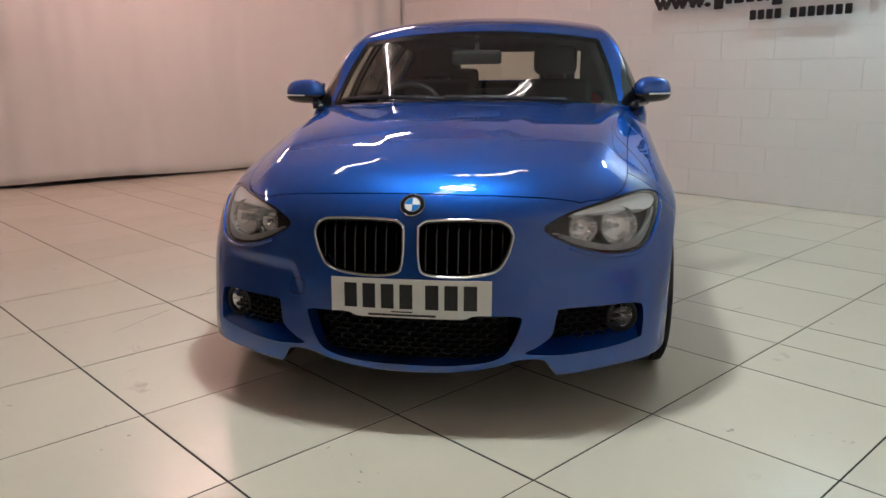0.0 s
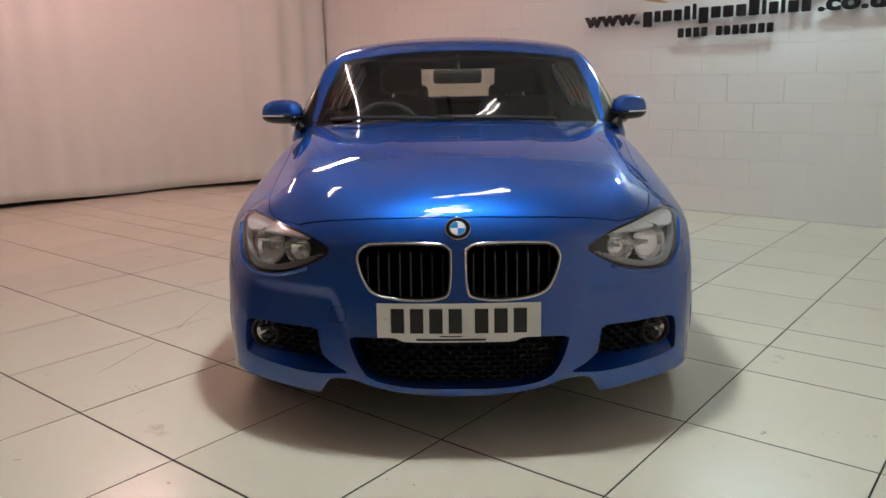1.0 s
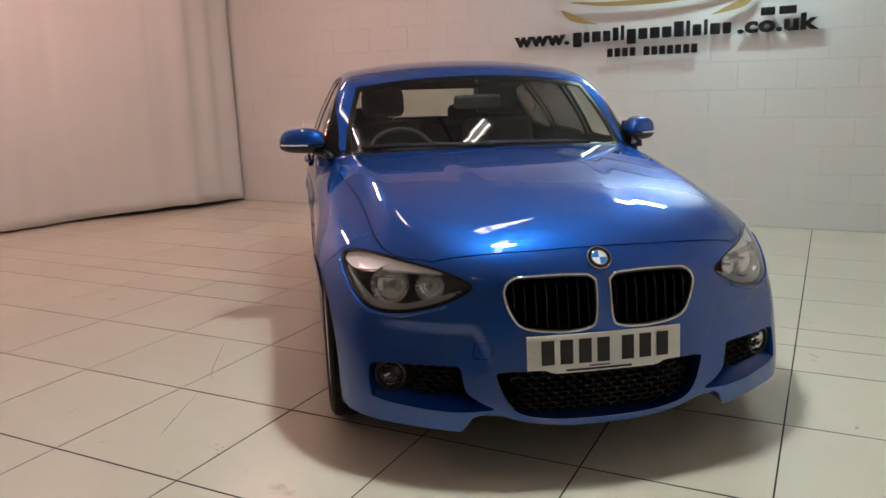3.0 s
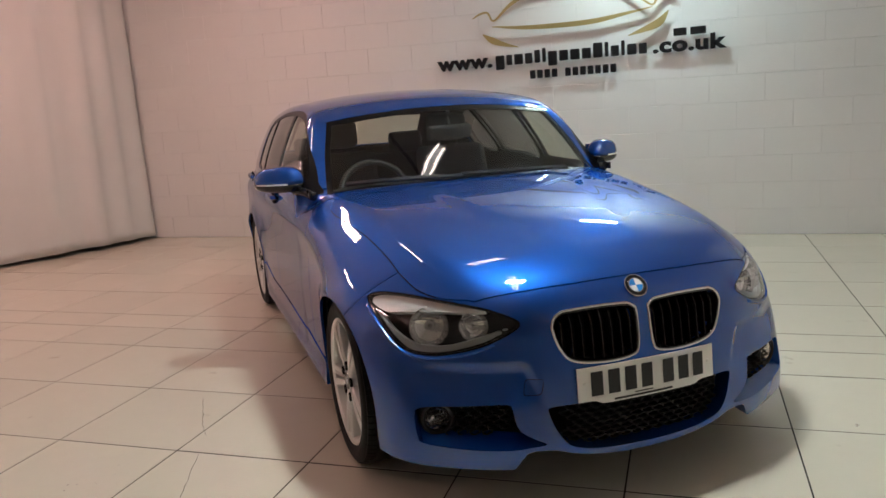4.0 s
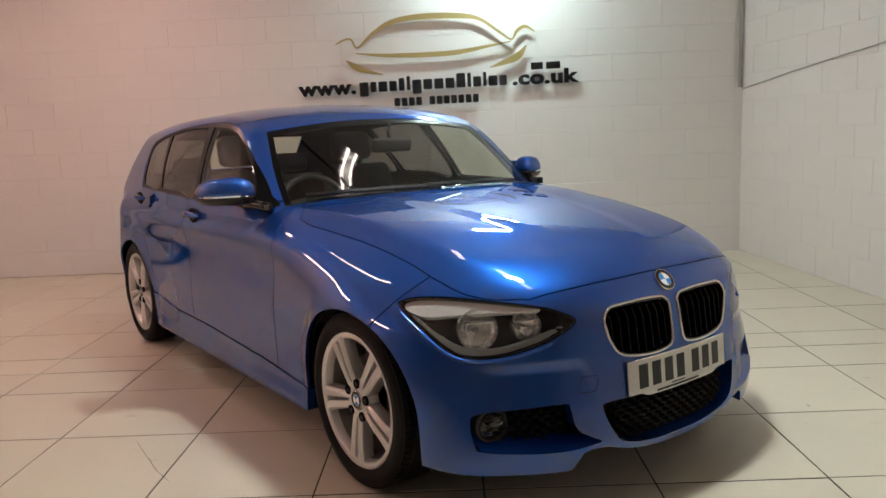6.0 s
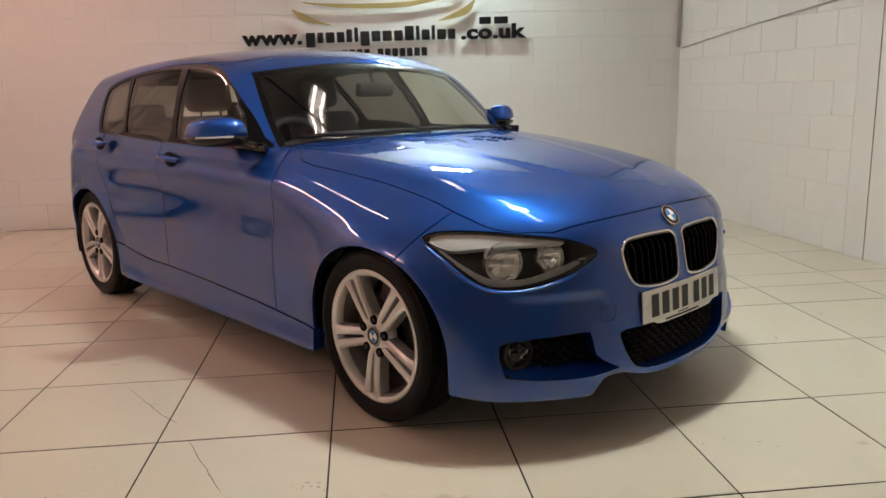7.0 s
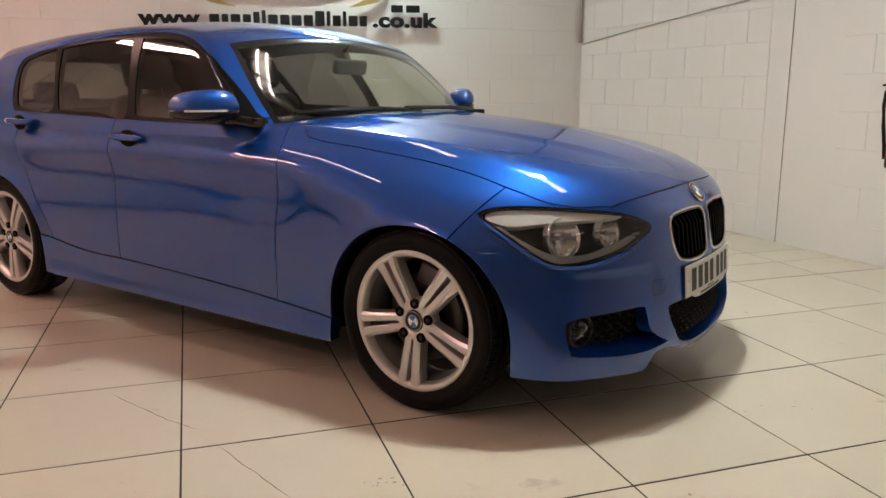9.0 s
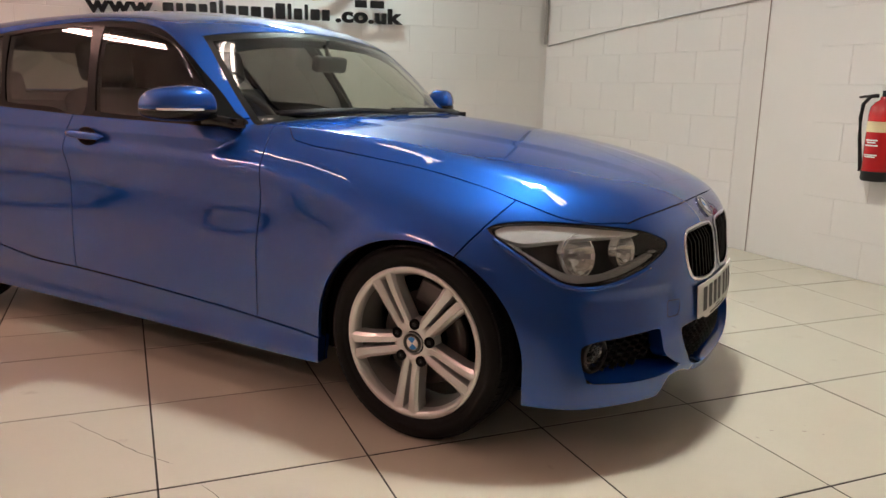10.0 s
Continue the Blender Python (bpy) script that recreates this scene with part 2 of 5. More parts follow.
def pane_material(name, tint, gloss=1.0, base=0.07):
    """Thin glass: what lies behind shows through, tinted; the gloss follows the angle."""
    m = bpy.data.materials.new(name)
    m.use_nodes = True
    nodes, links = m.node_tree.nodes, m.node_tree.links
    nodes.remove(nodes["Principled BSDF"])
    clear, shine, mix, angle = (nodes.new("ShaderNode" + k) for k in ("BsdfTransparent", "BsdfGlossy", "MixShader", "LayerWeight"))
    clear.inputs[0].default_value = (*tint, 1)
    shine.inputs["Roughness"].default_value = 0.015
    shine.inputs["Color"].default_value = (gloss, gloss, gloss, 1)
    angle.inputs["Blend"].default_value = 0.5
    power, ramp = nodes.new("ShaderNodeMath"), nodes.new("ShaderNodeMath")
    power.operation, ramp.operation = "POWER", "MULTIPLY_ADD"
    links.new(angle.outputs["Facing"], power.inputs[0])
    power.inputs[1].default_value = 5.0
    links.new(power.outputs[0], ramp.inputs[0])
    ramp.inputs[1].default_value, ramp.inputs[2].default_value = 0.92, base
    links.new(ramp.outputs[0], mix.inputs[0])
    links.new(clear.outputs[0], mix.inputs[1])
    links.new(shine.outputs[0], mix.inputs[2])
    links.new(mix.outputs[0], nodes["Material Output"].inputs[0])
    return m


def glow(name, rgb, strength):
    m = bpy.data.materials.new(name)
    m.use_nodes = True
    b = m.node_tree.nodes["Principled BSDF"]
    b.inputs["Base Color"].default_value = (0.8, 0.8, 0.8, 1)
    b.inputs["Emission Color"].default_value = (*rgb, 1)
    b.inputs["Emission Strength"].default_value = strength
    return m


def car_paint(name, pigment, flake):
    """Metallic lacquer: blue pigment and fine flakes under a clear coat whose gloss follows the angle."""
    m = bpy.data.materials.new(name)
    m.use_nodes = True
    nodes, links = m.node_tree.nodes, m.node_tree.links
    nodes.remove(nodes["Principled BSDF"])
    matt, metal, coat, base, top, edge = (nodes.new("ShaderNode" + k) for k in ("BsdfDiffuse", "BsdfGlossy", "BsdfGlossy", "MixShader", "MixShader", "Fresnel"))
    matt.inputs["Color"].default_value = (*pigment, 1)
    metal.inputs["Color"].default_value = (*flake, 1)
    coat.inputs["Color"].default_value = (0.97, 0.97, 0.97, 1)
    coat.inputs["Roughness"].default_value = 0.006
    edge.inputs["IOR"].default_value = 1.70
    base.inputs[0].default_value = 0.68
    where, flakes, ramp = (nodes.new("ShaderNode" + k) for k in ("TexCoord", "TexVoronoi", "MapRange"))
    flakes.inputs["Scale"].default_value = 900
    links.new(where.outputs["Object"], flakes.inputs["Vector"])
    links.new(flakes.outputs["Color"], ramp.inputs["Value"])
    ramp.inputs["To Min"].default_value, ramp.inputs["To Max"].default_value = 0.36, 0.47
    links.new(ramp.outputs[0], metal.inputs["Roughness"])
    links.new(matt.outputs[0], base.inputs[1])
    links.new(metal.outputs[0], base.inputs[2])
    links.new(edge.outputs[0], top.inputs[0])
    links.new(base.outputs[0], top.inputs[1])
    links.new(coat.outputs[0], top.inputs[2])
    links.new(top.outputs[0], nodes["Material Output"].inputs[0])
    return m


PAINT = car_paint("blue_metallic_paint", (0.0050, 0.046, 0.240), (0.0085, 0.070, 0.335))
BLACK_PLASTIC = surface("black_plastic", (0.012, 0.012, 0.013), 0.45, bump_size=0.0002, bump_scale=900, ior=1.35)
GLOSS_BLACK = surface("gloss_black", (0.008, 0.008, 0.009), 0.12)
# near-black, the shade of gaps and hollows put in; also for black liners
DARK = surface("cavity_shade_black", (0.003, 0.003, 0.0035), 0.9, ior=1.2)
CHROME = surface("chrome", (0.60, 0.60, 0.62), 0.05, 1.0)
SILVER = surface("alloy_silver", (0.64, 0.635, 0.63), 0.30, 0.70, spread=0.05, scale=10)
BRIGHT = surface("lamp_reflector", (0.90, 0.89, 0.88), 0.11, 0.9)
LAMP_GREY = surface("lamp_housing_grey", (0.022, 0.022, 0.023), 0.25)
LAMP_STRIP = surface("lamp_brow_silver", (0.85, 0.87, 0.87), 0.30, 0.35)
LAMP_FOOT = surface("lamp_lower_strip", (0.30, 0.31, 0.31), 0.35)
# silver barrel darkened to grey: the shade behind the spokes is in the colour
BARREL = surface("shaded_wheel_barrel", (0.22, 0.21, 0.20), 0.45, 0.4, spread=0.2, scale=20)
RUBBER = surface("tyre_rubber", (0.0045, 0.0042, 0.0042), 0.6, spread=0.15, scale=14, bump_size=0.0003, bump_scale=400, ior=1.25)
STEEL = surface("brake_steel", (0.10, 0.09, 0.085), 0.45, 0.7, spread=0.1, scale=30)
CLOTH = surface("seat_cloth", (0.022, 0.020, 0.020), 0.85, spread=0.2, scale=40, bump_size=0.0006, bump_scale=700)
DASH = surface("dashboard_plastic", (0.020, 0.019, 0.019), 0.55, bump_size=0.0004, bump_scale=600)
PLATE_WHITE = surface("plate_white", (0.78, 0.77, 0.74), 0.35, spread=0.03, scale=20)
INK = surface("black_ink", (0.012, 0.012, 0.013), 0.5)
BADGE_BLUE = surface("badge_blue", (0.03, 0.22, 0.60), 0.2, coat=1.0)
BADGE_WHITE = surface("badge_white", (0.8, 0.8, 0.8), 0.2, coat=1.0)
RED_LENS = surface("red_lamp_lens", (0.35, 0.01, 0.012), 0.1, coat=1.0)
WINDOW_TRIM = surface("satin_black_trim", (0.002, 0.002, 0.0022), 0.32, ior=1.22)
SCREEN_GLASS = pane_material("windscreen_glass", (0.78, 0.80, 0.75))
SIDE_GLASS = pane_material("side_glass", (0.72, 0.76, 0.68), base=0.06)
DARK_GLASS = pane_material("privacy_glass", (0.22, 0.215, 0.20), base=0.06)
LENS_GLASS = pane_material("lamp_lens", (0.92, 0.92, 0.92), base=0.06)
TILE = surface("polished_floor_tile", (0.66, 0.61, 0.495), 0.21, spread=0.06, scale=5, rough_spread=0.07, per_piece=0.05, stains=0.45, stain_rgb=(0.24, 0.17, 0.12), stain_scale=7.0, stain_from=0.69, stain_to=0.80, ior=1.45)
GROUT = surface("dark_grout", (0.030, 0.022, 0.017), 0.9, spread=0.3, scale=20)
BLOCK = surface("painted_block", (0.76, 0.74, 0.71), 0.50, spread=0.04, scale=6, per_piece=0.012, bump_size=0.0016, bump_scale=90)
MORTAR = surface("painted_mortar", (0.74, 0.72, 0.69), 0.6, spread=0.06, scale=10, bump_size=0.002, bump_scale=120)
PLASTER = surface("painted_plaster", (0.76, 0.74, 0.71), 0.55, spread=0.04, scale=2, bump_size=0.0008, bump_scale=30)
FRONT_DARK = surface("dark_front_wall", (0.20, 0.19, 0.185), 0.5, spread=0.06, scale=2, bump_size=0.0008, bump_scale=30)
SHEET = surface("white_cloth_curtain", (0.72, 0.69, 0.65), 0.8, spread=0.06, scale=3, bump_size=0.0006, bump_scale=300)
CEILING = surface("ceiling_panel", (0.56, 0.53, 0.50), 0.8, spread=0.1, scale=2)
SIGN_BLACK = surface("sign_black_acrylic", (0.010, 0.010, 0.011), 0.25)
GOLD = surface("gold_sign_face", (0.46, 0.36, 0.15), 0.35, 0.5, spread=0.08, scale=4)
RAIL_BLUE = surface("dark_blue_steel", (0.010, 0.016, 0.05), 0.5, spread=0.1, scale=10)
PIPE_GREY = surface("grey_conduit", (0.42, 0.41, 0.39), 0.45)
RED_PAINT = surface("extinguisher_red", (0.50, 0.016, 0.018), 0.25, coat=0.6)
CREAM = surface("cream_label", (0.72, 0.60, 0.36), 0.4)
LIGHT_BODY = surface("white_light_body", (0.75, 0.75, 0.73), 0.4)
WARM_TUBE = glow("warm_tube", (1.0, 0.56, 0.47), WARM)
KEY_TUBE = glow("flood_diffuser", (0.97, 1.0, 0.90), KEY)
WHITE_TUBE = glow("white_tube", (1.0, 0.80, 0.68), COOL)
THIN_TUBE = glow("bare_tube", (1.0, 0.74, 0.65), 30.0)
GREEN_TUBE = glow("greenish_tube", (0.80, 1.0, 0.95), SIGN)
SCUFF = surface("dried_dirt", (0.36, 0.30, 0.24), 0.6, spread=0.3, scale=60)
JOINT = surface("brown_sealant", (0.34, 0.26, 0.22), 0.7, spread=0.2, scale=8)

# ---- the room ----
X0, X1, Y0, Y1, TOP = -6.6, 3.4, -6.0, 4.2, 3.4


def slab(name, b, material, label):
    bm = bmesh.new()
    box(bm, *b)
    return tagged(part(name, bm, material), label, kind="structure")


ceiling = slab("ceiling", (X0, X1, Y0 - 0.2, Y1 + 0.2, TOP, TOP + 0.1), CEILING, "dim flat ceiling panels over the showroom")
wall_back = slab("wall_back", (X0, X1, Y1 + 0.0020, Y1 + 0.2, 0, TOP), MORTAR, "white painted blockwork wall behind the car")
wall_left = slab("wall_left", (X0 - 0.2, X0, Y0, Y1 + 0.2, 0, TOP), PLASTER, "pale plain wall behind the curtain")
# front wall is unseen; its dark grey is chosen to dim the nose reflections
wall_front = slab("wall_front", (X0, X1, Y0 - 0.2, Y0, 0, TOP), FRONT_DARK, "unseen plain wall closing the showroom, grey to keep reflections dark")

# the side wall runs slightly out of square, then steps past a plain pier
def right_x(y):
    return 2.665 + (Y1 - y) * 0.066


angle = math.degrees(math.atan(0.066))
side = Matrix.Translation((right_x(Y1), Y1, 0)) @ pose(0, 0, 0, 0, 0, 90 + 180 + angle)
bm = bmesh.new()
box(bm, -0.05, 2.70, 0.0024, 0.30, 0, TOP, m=side)
wall_right = tagged(part("wall_right", bm, MORTAR), "white painted blockwork side wall", kind="structure")
bm = bmesh.new()
box(bm, 2.70, 3.13, 0.002, 0.30, 0, TOP, m=side)
tagged(part("wall_pier", bm, PLASTER), "smooth white painted pier in the side wall", kind="structure")
bm = bmesh.new()
box(bm, 3.13, 10.5, 0.0024, 0.30, 0, TOP, m=side)
wall_right_b = tagged(part("wall_right_far", bm, MORTAR), "white painted blockwork side wall past the pier", kind="structure")

COURSE, LENGTH = 0.2345, 0.455


def block_mesh(w, h):
    bm = bmesh.new()
    box(bm, 0.0020, w - 0.0020, -0.0018, 0.003, 0.0024, h - 0.0024)
    front = [e for e in bm.edges if all(v.co.y < 0 for v in e.verts)]
    bmesh.ops.bevel(bm, geom=front, offset=0.0018, segments=1, affect="EDGES")
    me = bpy.data.meshes.new("block")
    bm.to_mesh(me)
    bm.free()
    me.materials.append(BLOCK)
    return me


full, half = block_mesh(LENGTH, COURSE), block_mesh(LENGTH / 2, COURSE)


def lay(parent, m, length, height, limit, shift=0.0):
    """Blocks in running bond on a wall face, from its left end and its foot."""
    made = 0
    for row in range(int(height / COURSE) + 1):
        z, u = row * COURSE, 0.0
        if z + COURSE > TOP:
            break
        first = (row + int(shift)) % 2
        while u < length - LENGTH / 2 - 0.001 and made < limit:
            me = half if (first and u == 0.0) or u + LENGTH > length + 0.001 else full
            ob = new("block", me)
            ob.parent = parent
            ob.matrix_world = m @ Matrix.Translation((u, 0, z))
            u += LENGTH / 2 if me is half else LENGTH
            made += 1


# ---- lights ----
def ceiling_light(a, b, z, material, label, twin=True):
    a, b = Vector((*a, z)), Vector((*b, z))
    d = (b - a).normalized()
    m = Matrix.Translation((a + b) / 2) @ Matrix.Rotation(math.atan2(d.y, d.x), 4, "Z")
    n = (b - a).length / 2
    bm = bmesh.new()
    box(bm, -n, n, -0.075, 0.075, 0.028, 0.075, 0.006)
    lamp = tagged(part("ceiling_light", bm, LIGHT_BODY), label, "ceiling light", "ceiling lights")
    lamp.matrix_world = m
    for s in (-0.038, 0.038) if twin else (0.0,):
        bm = bmesh.new()
        rod(bm, (-n + 0.03, s, 0.012), (n - 0.03, s, 0.012), 0.013, 10)
        part("tube", bm, material, lamp)
    for u in (-n * 0.7, n * 0.7):
        bm = bmesh.new()
        rod(bm, (u, 0, 0.07), (u, 0, TOP - z), 0.006, 6)
        part("hanger", bm, LIGHT_BODY, lamp)


LAMP_Z = 3.0
bm = bmesh.new()
box(bm, -0.17, 0.17, -0.13, 0.13, 0.006, 0.06, 0.006)
flood = tagged(part("flood_light", bm, LIGHT_BODY), "bright square flood light hung over the bonnet", "flood light")
flood.matrix_world = pose(*LAMP_KEY, LAMP_Z - 0.03)
bm = bmesh.new()
box(bm, -0.15, 0.15, -0.10, 0.10, 0.0, 0.008, 0.002)
part("diffuser", bm, KEY_TUBE, flood)
bm = bmesh.new()
rod(bm, (0, 0, 0.05), (0, 0, TOP - LAMP_Z + 0.03), 0.008, 8)
part("hanger", bm, LIGHT_BODY, flood)
for a, b in LAMPS_WHITE:
    ceiling_light(a, b, LAMP_Z, WHITE_TUBE, "white twin tube ceiling light hung over the car")
for a, b in LAMPS_THIN:
    ceiling_light(a, b, LAMP_Z, THIN_TUBE, "pale single tube ceiling light hung beside the car", False)
for a, b in LAMPS_WARM:
    ceiling_light(a, b, LAMP_Z, WARM_TUBE, "warm twin tube ceiling light hung over the floor")
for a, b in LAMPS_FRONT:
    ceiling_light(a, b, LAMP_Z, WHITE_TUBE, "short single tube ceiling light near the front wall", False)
for a, b in LAMPS_SIGN:
    ceiling_light(a, b, LAMP_Z, GREEN_TUBE, "cool twin tube ceiling light near the sign wall")

# a dark rail under the lamps
rail_at = Matrix.Translation((-0.02, 0.40, 2.90)) @ pose(0, 0, 0, 0, 0, -43)
bm = bmesh.new()
box(bm, -1.0, 1.0, -0.022, 0.022, -0.02, 0.02, 0.004, m=rail_at)
rail = tagged(part("hanging_rail", bm, RAIL_BLUE), "dark blue steel rail hung below the ceiling lights", "rail")
for u in (-0.92, 0.92):
    bm = bmesh.new()
    rod(bm, rail_at @ Vector((u, 0, 0.018)), rail_at @ Vector((u, 0, TOP - 2.90)), 0.006, 6)
    part("hanger", bm, RAIL_BLUE, rail)

# ---- the sign ----
sign = tagged(new("wall_sign"), "black raised lettering with a gold car outline on a white wall", "sign")
sign.matrix_world = Matrix.Translation((-1.455, Y1 - 0.004, 1.610)) @ Matrix.Rotation(radians(-0.75), 4, "Y")


def lettering(text, x, size, width):
    cu = bpy.data.curves.new("text", "FONT")
    cu.body, cu.size, cu.extrude, cu.offset, cu.space_character = text, size, 0.010, 0.008, 1.06
    tmp = bpy.data.objects.new("text", cu)
    me = bpy.data.meshes.new_from_object(tmp)
    bpy.data.objects.remove(tmp)
    co = np.array([v.co[:] for v in me.vertices])
    f = width / (co[:, 0].max() - co[:, 0].min())
    me.transform(Matrix.Translation((x, -0.046, 0)) @ Matrix.Rotation(radians(90), 4, "X") @ Matrix.Diagonal((f, 1, 1, 1)) @ Matrix.Translation((-co[:, 0].min(), 0, 0)))
    ob = link_mesh("lettering", me, [SIGN_BLACK], sign, "raised black letters")
    for k in range(len(text)):
        u_ = x + width * (k + 0.5) / len(text)
        bm = bmesh.new()
        rod(bm, (u_, -0.040, 0.012), (u_, 0.004, 0.012), 0.004, 6)
        part("standoff_pin", bm, SIGN_BLACK, ob)
    return ob


lettering("www.", 0.0, 0.172, 0.535)
lettering(".co.uk", 1.985, 0.172, 0.615)


def bar(x0, x1, z0, z1, name="letter_bar", y=-0.046, depth=0.02, r=0.010):
    bm = bmesh.new()
    box(bm, x0, x1, y - depth / 2, y + depth / 2, z0, z1, r, segments=2)
    rod(bm, ((x0 + x1) / 2, y, (z0 + z1) / 2), ((x0 + x1) / 2, 0.004, (z0 + z1) / 2), 0.004, 6)
    part(name, bm, SIGN_BLACK, sign)


# plain letter-sized bars for the trading name: widths, risers and tails
u = 0.562
for w, up, down in ((0.090, 0, 1), (0.062, 0, 0), (0.088, 0, 0), (0.076, 0, 0), (0.060, 0.6, 0), (0.040, 1, 0), (0.090, 0, 1), (0.088, 0, 0), (0.092, 0, 0), (0.088, 0, 0), (0.090, 1, 0), (0.040, 1, 0), (0.080, 0, 0), (0.038, 1, 0), (0.088, 0, 0), (0.076, 0, 0)):
    bar(u + 0.006, u + w, -0.036 * down, 0.094 + 0.036 * up)
    u += w + 0.0125
u = 0.885
for k in range(11):
    bar(u, u + 0.052, -0.140, -0.064, "digit_bar", r=0.008)
    u += 0.0675 + (0.055 if k == 3 else 0)
for x0, x1 in ((2.16, 2.27), (2.30, 2.43)):
    bar(x0, x1, 0.125, 0.190, "small_text_bar", r=0.006)


def swoosh(points, name):
    """A tapered gold stroke along (x, z, half width) points."""
    bm = bmesh.new()
    p = np.array(points, float)
    n = len(p)
    t = np.linspace(0, n - 1, 10 * (n - 1) + 1)
    cs = [curve(list(zip(range(n), p[:, k]))) for k in range(3)]
    xs, zs, ws = (c(t) for c in cs)
    dx, dz = np.gradient(xs), np.gradient(zs)
    ln = np.hypot(dx, dz)
    rows = []
    for i in range(len(t)):
        nx, nz = -dz[i] / ln[i] * ws[i], dx[i] / ln[i] * ws[i]
        rows.append([bm.verts.new((xs[i] + a * nx + 1.455, yy, zs[i] + a * nz - 1.610)) for a, yy in ((1, -0.046), (1, -0.062), (-1, -0.062), (-1, -0.046))])
    for a, b in zip(rows[:-1], rows[1:]):
        for j in range(4):
            bm.faces.new((a[j], a[(j + 1) % 4], b[(j + 1) % 4], b[j]))
    bm.faces.new(rows[0])
    bm.faces.new(rows[-1])
    for i in (len(t) // 4, len(t) // 2, 3 * len(t) // 4):
        rod(bm, (xs[i] + 1.455, -0.05, zs[i] - 1.610), (xs[i] + 1.455, 0.004, zs[i] - 1.610), 0.003, 6)
    part(name, bm, GOLD, sign, "gold raised stroke")


swoosh([(-1.08, 2.055, 0.004), (-1.0, 2.092, 0.008), (-0.935, 2.092, 0.008), (-0.877, 2.020, 0.008), (-0.72, 2.145, 0.014), (-0.527, 2.235, 0.022), (-0.262, 2.262, 0.026), (0.046, 2.253, 0.024), (0.246, 2.215, 0.015), (0.439, 2.080, 0.010), (0.536, 2.018, 0.007), (0.589, 2.09, 0.014), (0.664, 2.125, 0.014), (0.751, 2.075, 0.003)], "roof_stroke")
swoosh([(-0.897, 1.966, 0.004), (-0.551, 1.930, 0.018), (-0.027, 1.925, 0.022), (0.333, 1.970, 0.012), (0.534, 2.000, 0.003)], "bonnet_stroke")
swoosh([(-0.990, 1.905, 0.006), (-0.90, 1.842, 0.028), (-0.78, 1.795, 0.016), (-0.66, 1.765, 0.003)], "lamp_stroke")
swoosh([(0.325, 1.775, 0.003), (0.46, 1.815, 0.022), (0.59, 1.865, 0.032), (0.668, 1.955, 0.006)], "lamp_stroke")

# ---- conduit, cable, curtain, extinguisher ----
bm = bmesh.new()
tube(bm, [(right_x(Y1) - 0.03, Y1 - 0.03, TOP), (right_x(Y1) - 0.03, Y1 - 0.03, 1.53)], 0.016, 10)
conduit = tagged(part("conduit", bm, PIPE_GREY, smooth=True), "grey cable conduit down the wall corner", "conduit")
bm = bmesh.new()
tube(bm, [side @ Vector((0.06, -0.012, 1.515)), side @ Vector((0.9, -0.012, 1.60)), side @ Vector((1.8, -0.012, 1.675)), side @ Vector((2.62, -0.012, 1.735))], 0.006, 6)
tagged(part("cable", bm, PIPE_GREY, smooth=True), "thin painted cable along the side wall", "cable")
bm = bmesh.new()
tube(bm, [side @ Vector((2.70, -0.001, 0.0)), side @ Vector((2.70, -0.001, TOP))], 0.0035, 6)
tagged(part("pier_joint", bm, JOINT), "brown movement joint beside the pier", kind="structure")

bm = bmesh.new()
rng = random.Random(4)
line = []
yy = -6.0
while yy < 4.17:
    line.append(yy)
    yy += 0.03
rows = []
for i, yy in enumerate(line):
    fold = 0.018 * math.sin(yy * 3.7 + 1.3 * math.sin(yy * 0.9)) + 0.008 * math.sin(yy * 9.7 + 2.0 * math.sin(yy * 1.7))
    bunch = 0.032 * math.sin(yy * 17.0 + math.sin(yy * 5.0)) * (0.12 + 0.88 * min(max((yy - 3.0) / 0.4, 0), 1)) + 0.007 * math.sin(yy * 27.0 + 3 * math.sin(yy * 2.1)) * math.sin(yy * 1.3) ** 2
    x = float(np.interp(yy, (-6.0, 0.0, 1.3, 2.3, 3.1, 3.6, 4.2), (-6.40, -6.02, -5.80, -5.60, -5.16, -5.00, -4.99))) + fold + bunch
    rows.append([bm.verts.new((x + 0.06 * (1 - h) ** 2 * math.sin(yy * 1.7), yy, 0.035 + 0.015 * math.sin(yy * 2.3) + (TOP - 0.05) * h)) for h in (0, 0.03, 0.1, 0.25, 0.45, 0.7, 1)])
for a, b in zip(rows[:-1], rows[1:]):
    for j in range(6):
        bm.faces.new((a[j], a[j + 1], b[j + 1], b[j]))
curtain = tagged(part("curtain", bm, SHEET, smooth=True), "white cloth curtain hanging in soft folds", "curtain")
solid = curtain.modifiers.new("thickness", "SOLIDIFY")
solid.thickness = 0.006

m = side @ pose(3.665, -0.085, 0.62)
bm = bmesh.new()
spin(bm, [(0.001, 0.002), (0.070, 0.002), (0.078, 0.012), (0.078, 0.060)], m, 32)
ext = tagged(part("fire_extinguisher", bm, BLACK_PLASTIC, smooth=True), "red fire extinguisher with a black hose on the wall", "fire extinguisher")
bm = bmesh.new()
spin(bm, [(0.076, 0.060), (0.076, 0.385), (0.070, 0.425), (0.050, 0.452), (0.028, 0.466), (0.024, 0.486)], m, 36)
part("cylinder", bm, RED_PAINT, ext, "red painted cylinder", True)
bm = bmesh.new()
spin(bm, [(0.0768, 0.285), (0.0768, 0.345)], m, 36)
part("label_band", bm, CREAM, ext, "cream label band", True)
bm = bmesh.new()
spin(bm, [(0.0766, 0.120), (0.0766, 0.255)], m, 36)
